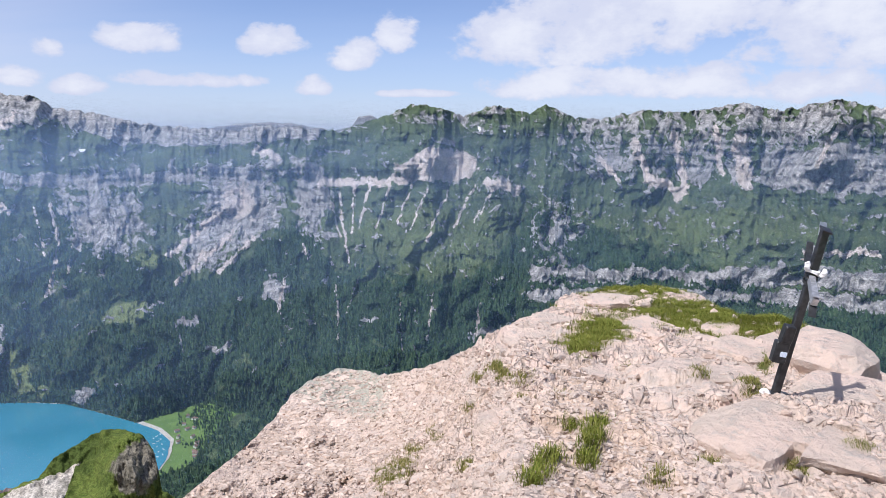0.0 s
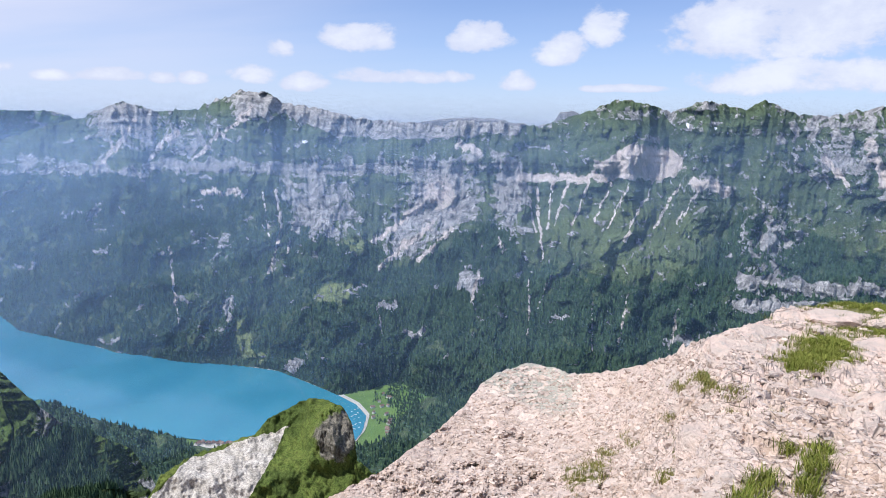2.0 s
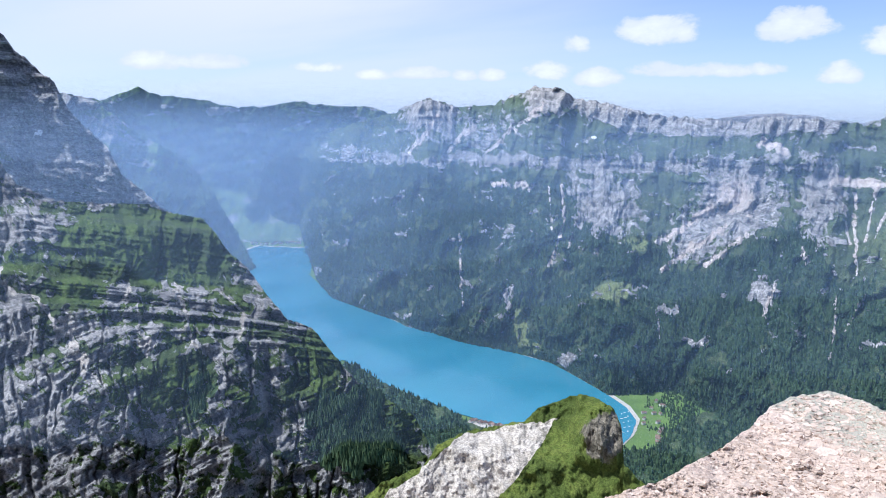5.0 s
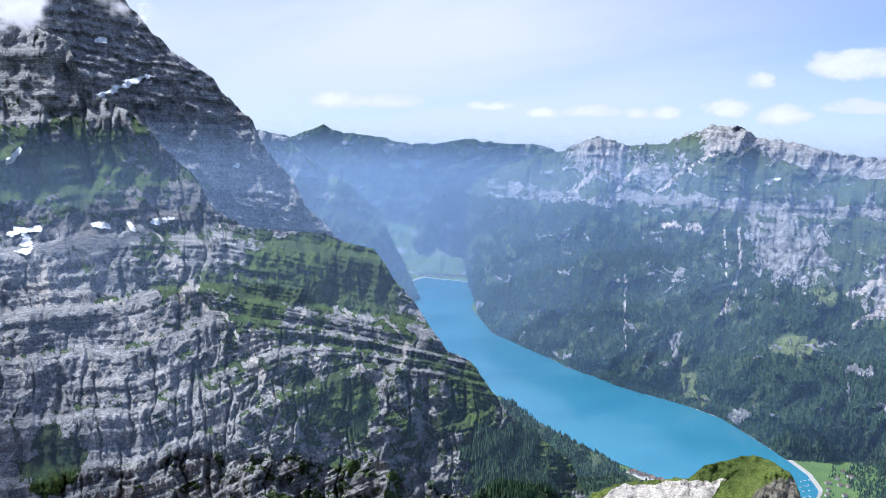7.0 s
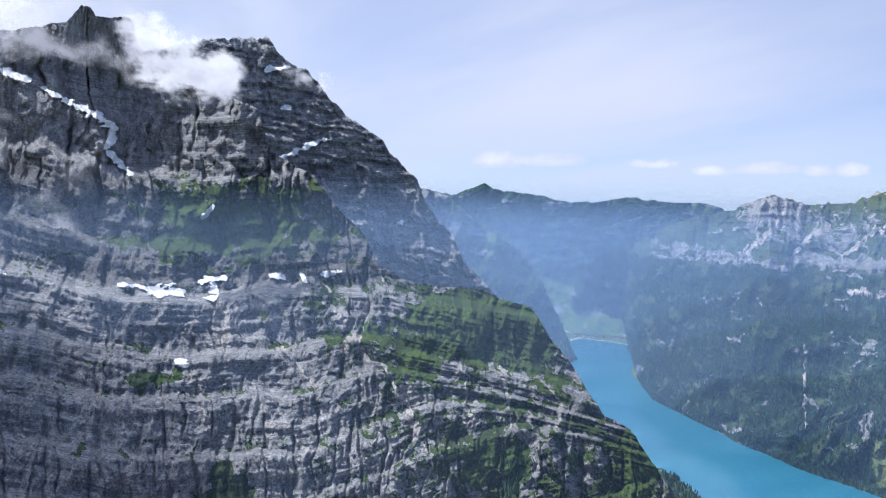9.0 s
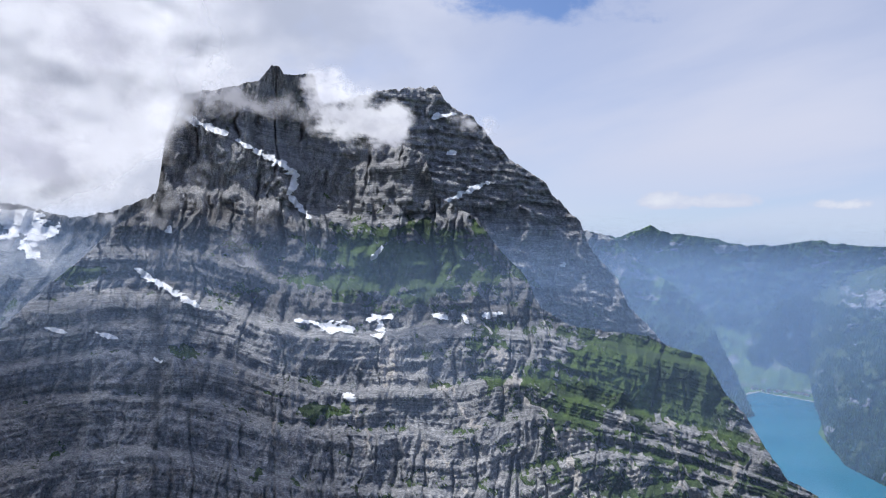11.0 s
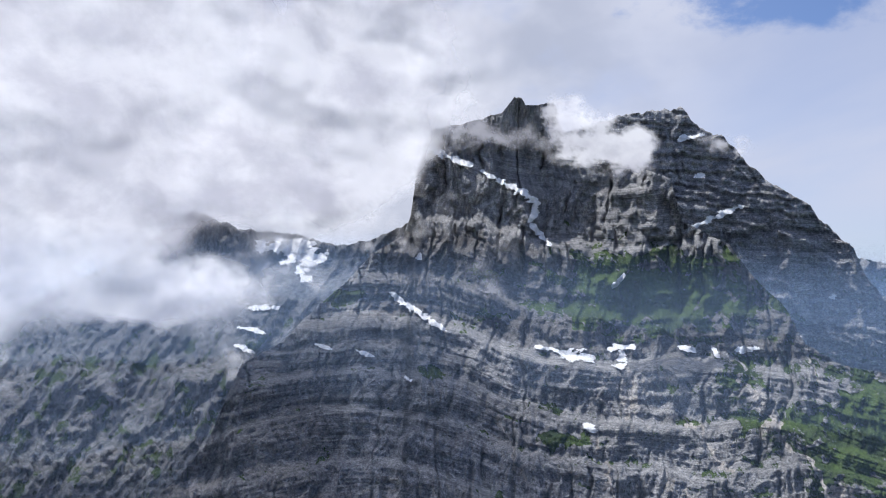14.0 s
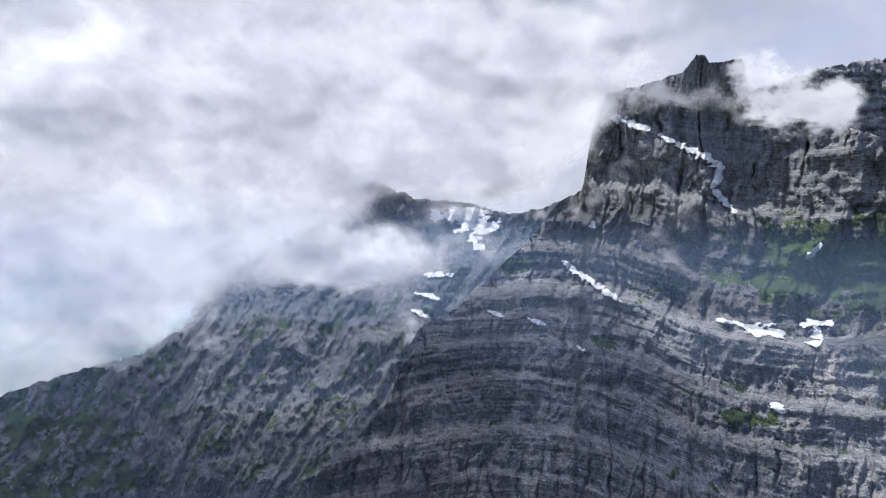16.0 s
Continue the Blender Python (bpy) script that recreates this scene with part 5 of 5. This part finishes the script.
# ---- the summit cross ----
def slanted_box(bm, m, x, y, z):
    """A box of half sizes x, y and height z from 0, under the pose m."""
    geo = bmesh.ops.create_cube(bm, size=1.0)["verts"]
    bmesh.ops.transform(bm, verts=geo, matrix=m @ Matrix.Translation((0, 0, z / 2)) @ Matrix.Diagonal((2 * x, 2 * y, z, 1)))
    return geo


def soften(bm, width):
    bmesh.ops.bevel(bm, geom=list(bm.edges), offset=width, segments=1, affect="EDGES", clamp_overlap=True)


def place(a, e, sink=0.0):
    """A spot on the summit ground."""
    q = summit_points(np.array([a]), np.array([e]))[0]
    return Vector((q[0], q[1], q[2] - sink))


def summit_cross():
    foot = place(-25.7, -19.5, 0.05)
    reach = math.hypot(foot.x, foot.y)
    top = heading(-28.1) * reach + Vector((0, 0, -math.tan(radians(6.9)) * reach))
    axis = top - foot
    tall = axis.length
    axis.normalize()
    away = heading(-26.5)
    right = away.cross(axis).normalized()
    away = axis.cross(right).normalized()
    turn = Matrix((right, away, axis)).transposed().to_4x4()
    cross = new("summit_cross")
    cross.matrix_world = Matrix.Translation(foot)
    tagged(cross, "leaning black steel summit cross with a register box", "cross")
    # folded post
    bm = bmesh.new()
    slanted_box(bm, turn @ pose(0, 0, 0, 0, 0, 30), 0.026, 0.019, tall)
    soften(bm, 0.004)
    part("post", bm, M_STEEL, cross)
    bm = bmesh.new()
    slanted_box(bm, turn @ pose(-0.012, 0.02, tall - 0.05, -14, 0, 30), 0.022, 0.004, 0.085)
    part("top_flange", bm, M_BARE_LIT, cross, "worn bare metal flange")
    bm = bmesh.new()
    slanted_box(bm, turn @ pose(0.0, -0.03, tall - 0.012, 20, 12, 30), 0.034, 0.032, 0.012)
    part("cap", bm, M_STEEL, cross)
    # the bar points towards the path and away from it
    bar = turn @ pose(0, 0, tall * 0.73) @ pose(0, 0, 0, 17, 0, 9)
    for side in (-1, 1):
        arm_turn = bar @ pose(0, side * 0.02, 0, -side * 90, 0, 0)
        bm = bmesh.new()
        slanted_box(bm, arm_turn, 0.019, 0.026, 0.30)
        soften(bm, 0.004)
        # pale metal on the near arm imitates sunlight on its top
        arm = part("arm", bm, M_STEEL if side > 0 else M_BARE_LIT, cross)
        for flip in (-1, 1):
            bm = bmesh.new()
            slanted_box(bm, arm_turn @ pose(0, flip * 0.022, 0.27, -flip * 32, 0, 0), 0.022, 0.004, 0.095)
            part("flared_end", bm, M_BARE_LIT if flip > 0 else M_STEEL, arm, "flared end of the cross bar")
    for k in range(5):
        bm = bmesh.new()
        bmesh.ops.create_cone(bm, segments=10, radius1=0.046, radius2=0.044, depth=0.012, cap_ends=True,
                              matrix=turn @ pose(0, 0, tall * 0.70 + 0.022 * k, 16 * (-1) ** k, 10, 0))
        part("cord", bm, M_CLOTH if k > 2 else M_STEEL, cross, "wound cord")
    for dx, dz in ((-0.045, 0.075), (0.055, 0.05)):
        bm = bmesh.new()
        bmesh.ops.create_icosphere(bm, subdivisions=3, radius=0.019, matrix=turn @ pose(dx, -0.05, tall * 0.73 + dz) @ Matrix.Diagonal((0.9, 0.7, 1.4, 1)))
        for v_ in bm.verts:
            v_.co += v_.normal * 0.018 * noise.noise(v_.co * 45)
        part("knot", bm, M_CLOTH, cross, "bundled white cloth knot")
    # register box on the post
    box_turn = turn @ pose(-0.050, -0.045, tall * 0.235, 0, 0, 24)
    bm = bmesh.new()
    slanted_box(bm, box_turn, 0.046, 0.030, 0.15)
    soften(bm, 0.007)
    box = part("register_box", bm, M_STEEL, cross)
    bm = bmesh.new()
    slanted_box(bm, box_turn @ pose(0.010, -0.004, 0.145, 6, 0, 0), 0.036, 0.032, 0.125)
    soften(bm, 0.007)
    part("lid", bm, M_STEEL, box)
    bm = bmesh.new()
    slanted_box(bm, box_turn @ pose(0.014, -0.033, 0.05), 0.021, 0.003, 0.034)
    part("sticker", bm, M_LABEL, box, "pale blue sticker")
    bm = bmesh.new()
    slanted_box(bm, pose(0.03, 0.0, 0.0, 0, 8, 30), 0.070, 0.050, 0.06)
    soften(bm, 0.006)
    part("foot_plate", bm, M_STEEL, cross)
    bm = bmesh.new()
    bmesh.ops.create_icosphere(bm, subdivisions=3, radius=0.028, matrix=pose(-0.08, -0.03, 0.07) @ Matrix.Diagonal((1.0, 0.8, 1.1, 1)))
    for v_ in bm.verts:
        v_.co += v_.normal * 0.022 * noise.noise(v_.co * 35)
    part("tie", bm, M_CLOTH, cross, "white cord tied round the foot")
    return cross


summit_cross()


# ---- slabs, stones and grass of the summit ----
def boulder_mesh(seed):
    """A block split along flat faces, its skin weathered."""
    rng = random.Random(seed)
    bm = bmesh.new()
    bmesh.ops.create_icosphere(bm, subdivisions=4, radius=0.78)
    cuts = [Vector((x, y, z)) for x, y, z in ((1, 0, 0), (-1, 0, 0), (0, 1, 0), (0, -1, 0), (0, 0, 1), (0, 0, -1))]
    cuts += [Vector((rng.uniform(-1, 1), rng.uniform(-1, 1), rng.uniform(-0.4, 1))) for _ in range(7)]
    planes = [((c + Vector([rng.uniform(-0.18, 0.18) for _ in range(3)])).normalized(), rng.uniform(0.40, 0.52) if k < 6 else rng.uniform(0.50, 0.60)) for k, c in enumerate(cuts)]
    shift = Vector((seed * 3.1, seed * 1.7, 0))
    for v_ in bm.verts:
        for way_, lim in planes:
            over = v_.co.dot(way_) - lim
            if over > 0:
                v_.co -= way_ * over
        q = v_.co * 2.2 + shift
        v_.co += v_.co.normalized() * (0.05 * noise.fractal(q, 0.7, 2.0, 5) - 0.03 * abs(noise.noise(q * 2.3)))
    me = bpy.data.meshes.new("boulder")
    bm.to_mesh(me)
    bm.free()
    me.materials.append(M_SLAB)
    return me


# yaw, downward angle, width, depth, height, turn, tilt
SLABS = ((-28.9, -16.8, 0.98, 0.72, 0.52, 10, 4), (-31.0, -18.8, 1.30, 0.80, 0.34, -8, 7), (-25.0, -21.6, 0.95, 0.62, 0.40, 12, 3), (-28.6, -21.6, 0.70, 0.50, 0.20, -20, 4),
         (-18.2, -18.2, 0.75, 0.40, 0.16, 25, 2), (-19.6, -15.5, 0.85, 0.60, 0.18, -5, 3), (-23.2, -16.4, 0.65, 0.50, 0.22, 15, 5), (-16.6, -15.0, 0.70, 0.45, 0.16, 30, 3),
         (-32.3, -16.6, 0.70, 0.50, 0.22, 0, 3), (-26.6, -23.9, 0.55, 0.40, 0.16, 30, 5), (-22.2, -18.4, 0.55, 0.35, 0.14, -15, 3), (-13.5, -13.4, 0.80, 0.50, 0.20, 10, 3),
         (-21.6, -14.6, 0.60, 0.40, 0.18, 40, 3), (-26.2, -15.2, 0.80, 0.50, 0.24, 5, 5), (-9.0, -14.9, 0.7, 0.6, 0.26, 20, 8), (-6.8, -16.0, 0.6, 0.5, 0.28, -12, 8),
         (-12.2, -18.6, 0.5, 0.35, 0.12, 15, 3), (-5.2, -22.0, 0.45, 0.32, 0.16, 35, 5), (-17.4, -27.6, 0.42, 0.30, 0.14, 10, 4), (-31.5, -21.8, 0.8, 0.5, 0.2, 20, 4))
for k, (a, e, w, d, h, turn, tilt) in enumerate(SLABS):
    spot = place(a, e)
    ob = new("boulder", boulder_mesh(k + 1))
    ob.matrix_world = Matrix.Translation(spot + Vector((0, 0, (0.02 if k == 0 else -0.30) * h))) @ pose(0, 0, 0, tilt, 0.4 * tilt, turn - a) @ Matrix.Diagonal((w, d, h, 1))
    tagged(ob, "pale pink-grey limestone slab bedded in the summit ground", "boulder", "summit slabs")

BLOCKS = [boulder_mesh(60 + k) for k in range(6)]
rng = random.Random(5)
for k in range(290):
    a, e = rng.uniform(-33, 12), rng.uniform(-29, -13.5)
    if e > float(along(EDGE, a)) - 0.5:
        continue
    spot = place(a, e)
    size = spot.length * rng.uniform(0.005, 0.012) * rng.uniform(0.8, 1.9)
    ob = new("stone", BLOCKS[k % 6])
    ob.matrix_world = Matrix.Translation(spot) @ pose(0, 0, 0, rng.uniform(-25, 25), rng.uniform(-25, 25), rng.uniform(0, 360)) @ Matrix.Diagonal((size * 1.3, size, size * 0.6, 1))
    tagged(ob, "loose angular pale limestone block on the summit ground", "stone", "loose stones")


def rubble(name, label, count, a0, a1, e0, small, big, seed, keep=None):
    """Angular chips strewn over the ground."""
    r = np.random.RandomState(seed)
    A = r.uniform(a0, a1, count)
    E = e0 + (along(EDGE, A) - 0.15 - e0) * r.uniform(0, 1, count)
    if keep is not None:
        ok = keep(A, E, r)
        A, E = A[ok], E[ok]
    P = summit_points(A, E)
    size = np.linalg.norm(P, axis=1) * (small + (big - small) * r.uniform(0, 1, len(A)) ** 3)
    cube = np.array([(x, y, z) for x in (-1, 1) for y in (-1, 1) for z in (-1, 1)], float) * [0.62, 0.45, 0.30]
    V = cube[None] * r.uniform(0.45, 1.25, (len(A), 8, 3))
    t, tilt = r.uniform(0, 6.28, len(A)), r.uniform(-0.5, 0.5, len(A))
    x, y, z = V[..., 0], V[..., 1], V[..., 2]
    y, z = y * np.cos(tilt)[:, None] - z * np.sin(tilt)[:, None], y * np.sin(tilt)[:, None] + z * np.cos(tilt)[:, None]
    x, y = x * np.cos(t)[:, None] - y * np.sin(t)[:, None], x * np.sin(t)[:, None] + y * np.cos(t)[:, None]
    V = np.stack([x, y, z], -1) * size[:, None, None] + P[:, None]
    quads = np.array([(0, 1, 3, 2), (4, 6, 7, 5), (0, 4, 5, 1), (2, 3, 7, 6), (0, 2, 6, 4), (1, 5, 7, 3)])
    f = quads[None] + np.arange(len(A))[:, None, None] * 8
    ob = raw_mesh(name, V.reshape(-1, 3), f.reshape(-1, 4), M_STONE, False)
    tagged(ob, label, "gravel", kind="stuff")


def gravelly(A, E, r):
    return r.uniform(0, 1, len(A)) < 0.25 + 0.75 * summit_surf(A, E)[:, 0]


rubble("gravel", "pale limestone gravel and chips on the trodden summit", 36000, -36, 14, -33, 0.0008, 0.0085, 3, gravelly)
rubble("scree", "sharp pinkish rubble on the falling flank", 22000, -8, 27, -33, 0.0006, 0.0048, 4)


def grass_patch(label, spots, material, tall, seed):
    """Blades in tufts; spots: yaw, downward angle, spread in each, tufts."""
    r = np.random.RandomState(seed)
    bases, heights = [], []
    for a, e, da, de, tufts in spots:
        A, E = a + da * 0.55 * r.randn(tufts), e + de * 0.55 * r.randn(tufts)
        E = np.minimum(E, along(EDGE, A) - 0.05)
        P = summit_points(A, E)
        per = 34
        Q = np.repeat(P, per, 0)
        Q = Q + r.randn(*Q.shape) * [0.032, 0.032, 0.0] - [0, 0, 0.01]
        bases.append(Q)
        heights.append(np.repeat(tall * r.uniform(0.5, 1.2, tufts), per) * r.uniform(0.6, 1.1, len(Q)))
    B, H = np.concatenate(bases), np.concatenate(heights)
    ang = r.uniform(0, 6.28, len(B))
    out = np.stack([np.cos(ang), np.sin(ang), 0 * ang], -1)
    side = np.stack([-np.sin(ang), np.cos(ang), 0 * ang], -1) * (0.0016 + 0.014 * H[:, None])
    mid_ = B + out * (0.22 * H)[:, None] + np.array([0, 0, 0.6]) * H[:, None]
    tip = B + out * (0.62 * H)[:, None] * r.uniform(0.5, 1.3, (len(B), 1)) + np.array([0, 0, 0.95]) * H[:, None]
    V = np.stack([B - side, B + side, mid_ + side * 0.7, mid_ - side * 0.7, tip + side * 0.1, tip - side * 0.1], 1).reshape(-1, 3)
    f = (np.array([(0, 1, 2, 3), (3, 2, 4, 5)])[None] + np.arange(len(B))[:, None, None] * 6).reshape(-1, 4)
    ob = raw_mesh("grass", V, f, material, False)
    tagged(ob, label, "grass", kind="stuff")


grass_patch("bright green turf along the summit edge", ((-19, -13.7, 5.5, 0.7, 900), (-15.8, -12.4, 3.2, 0.35, 420), (-24.0, -14.4, 3.4, 0.45, 620), (-19.2, -14.6, 2.2, 0.5, 260), (-21.0, -13.5, 2.0, 0.5, 300)), M_BLADE, 0.050, 1)
grass_patch("green grass patch among the summit rocks", ((-12.6, -15.6, 1.7, 0.8, 380), (-11.3, -16.7, 1.4, 0.6, 200), (-13.2, -15.0, 0.9, 0.5, 150)), M_BLADE, 0.060, 2)
grass_patch("long dark green grass tuft beside the path", ((-12.9, -22.8, 0.25, 0.25, 8), (-12.6, -23.6, 0.2, 0.4, 12), (-12.3, -24.5, 0.2, 0.4, 12), (-12.1, -25.3, 0.15, 0.4, 10), (-10.7, -22.6, 0.3, 0.2, 8), (-9.0, -25.4, 0.2, 0.3, 7), (-8.4, -26.2, 0.2, 0.4, 8), (-7.6, -27.4, 0.2, 0.5, 10)), M_BLADE, 0.075, 3)
grass_patch("dry yellow-green grass in the rubble", ((-4.9, -19.3, 1.0, 0.3, 60), (-3.2, -19.6, 0.8, 0.2, 24), (-6.8, -20.0, 0.4, 0.3, 12), (3.2, -26.2, 0.8, 0.5, 46), (4.6, -27.2, 0.9, 0.7, 70), (2.0, -25.2, 0.8, 0.4, 24),
                                                     (-2.4, -26.0, 0.5, 0.3, 22), (-3.4, -23.8, 0.3, 0.3, 12), (-9.8, -20.9, 0.3, 0.25, 12), (-2.4, -22.2, 0.4, 0.3, 12), (0.4, -24.0, 0.5, 0.3, 14)), M_DRY, 0.045, 4)
grass_patch("small dry tufts in the cracks by the cross", ((-27.9, -23.5, 0.7, 0.4, 30), (-26.1, -22.9, 0.6, 0.3, 24), (-24.2, -19.2, 0.7, 0.3, 34), (-25.0, -17.2, 0.5, 0.4, 30), (-23.2, -15.6, 0.8, 0.3, 30),
                                                           (-20.4, -18.9, 0.3, 0.2, 12), (-15.0, -17.6, 0.3, 0.3, 14), (-21.5, -24.3, 0.3, 0.3, 14), (-33.0, -17.2, 0.8, 0.4, 40), (-31.6, -22.3, 0.5, 0.4, 26),
                                                           (-18.0, -26.0, 0.4, 0.3, 14)), M_DRY, 0.04, 5)


# ---- the hamlet and boats by the lake ----
def house_at(a, e, w, d, h, turn):
    dist = LAKE / math.tan(radians(e))
    house = new("house")
    house.matrix_world = pose(-math.sin(radians(a)) * dist, math.cos(radians(a)) * dist, LAKE - 1.5, 0, 0, turn)
    tagged(house, "small pale house with a gabled brown roof by the lake", "house", "lakeside houses")
    bm = bmesh.new()
    slanted_box(bm, Matrix.Identity(4), w / 2, d / 2, h)
    part("wall", bm, M_PLASTER, house)
    bm = bmesh.new()
    for s in (-1, 1):
        slanted_box(bm, pose(0, s * d * 0.26, h + d * 0.13, s * -32, 0, 0) @ pose(0, 0, -0.2), w / 2 + 0.6, d * 0.36, 0.4)
    part("roof", bm, M_ROOF, house)


r = random.Random(11)
for k in range(16):
    house_at(r.uniform(19.6, 21.2), -21.6 - 3.0 * k / 16 + r.uniform(-0.2, 0.2), r.uniform(7, 11), r.uniform(5, 8), r.uniform(3.5, 5.5), r.uniform(0, 180))


for k in range(12):
    house_at(48.9 + 4.4 * k / 12 + r.uniform(-0.1, 0.1), -10.5 + r.uniform(-0.04, 0.06), r.uniform(14, 24), r.uniform(10, 14), r.uniform(7, 10), r.uniform(0, 180))


yard = level("yard", [(32.0, -24.7), (33.5, -24.45), (35.2, -24.05), (35.7, -24.35), (34.2, -24.8), (32.6, -25.1)], LAKE - 1.0, M_SHORE, 0.3)
tagged(yard, "pale gravel yard on the near lake shore", "yard", kind="structure")
for k in range(9):
    house_at(32.2 + 3.4 * k / 9, -24.72 + 0.55 * k / 9 + r.uniform(-0.08, 0.08), r.uniform(10, 18), r.uniform(7, 10), r.uniform(4, 6), r.uniform(0, 180))


def boat_at(a, e, turn):
    dist = LAKE / math.tan(radians(e))
    bm = bmesh.new()
    bmesh.ops.create_grid(bm, x_segments=8, y_segments=4, size=1.0)
    for v_ in bm.verts:
        taper = 1 - max(0.0, v_.co.x) ** 2 * 0.9
        v_.co = Vector((v_.co.x * 3.2, v_.co.y * 1.1 * taper, 0.75 * abs(v_.co.y) ** 2 + 0.2 * max(0.0, v_.co.x) ** 2))
    bmesh.ops.solidify(bm, geom=list(bm.faces), thickness=0.12)
    ob = part("boat", bm, M_PLASTER)
    ob.matrix_world = pose(-math.sin(radians(a)) * dist, math.cos(radians(a)) * dist, LAKE + 0.95, 0, 0, turn)
    tagged(ob, "small white rowing boat moored on the lake", "boat", "moored boats")


for k in range(14):
    boat_at(22.25 + 0.9 * (k % 3) / 3 + r.uniform(0, 0.2), -22.6 - 0.12 * k, r.uniform(0, 360))
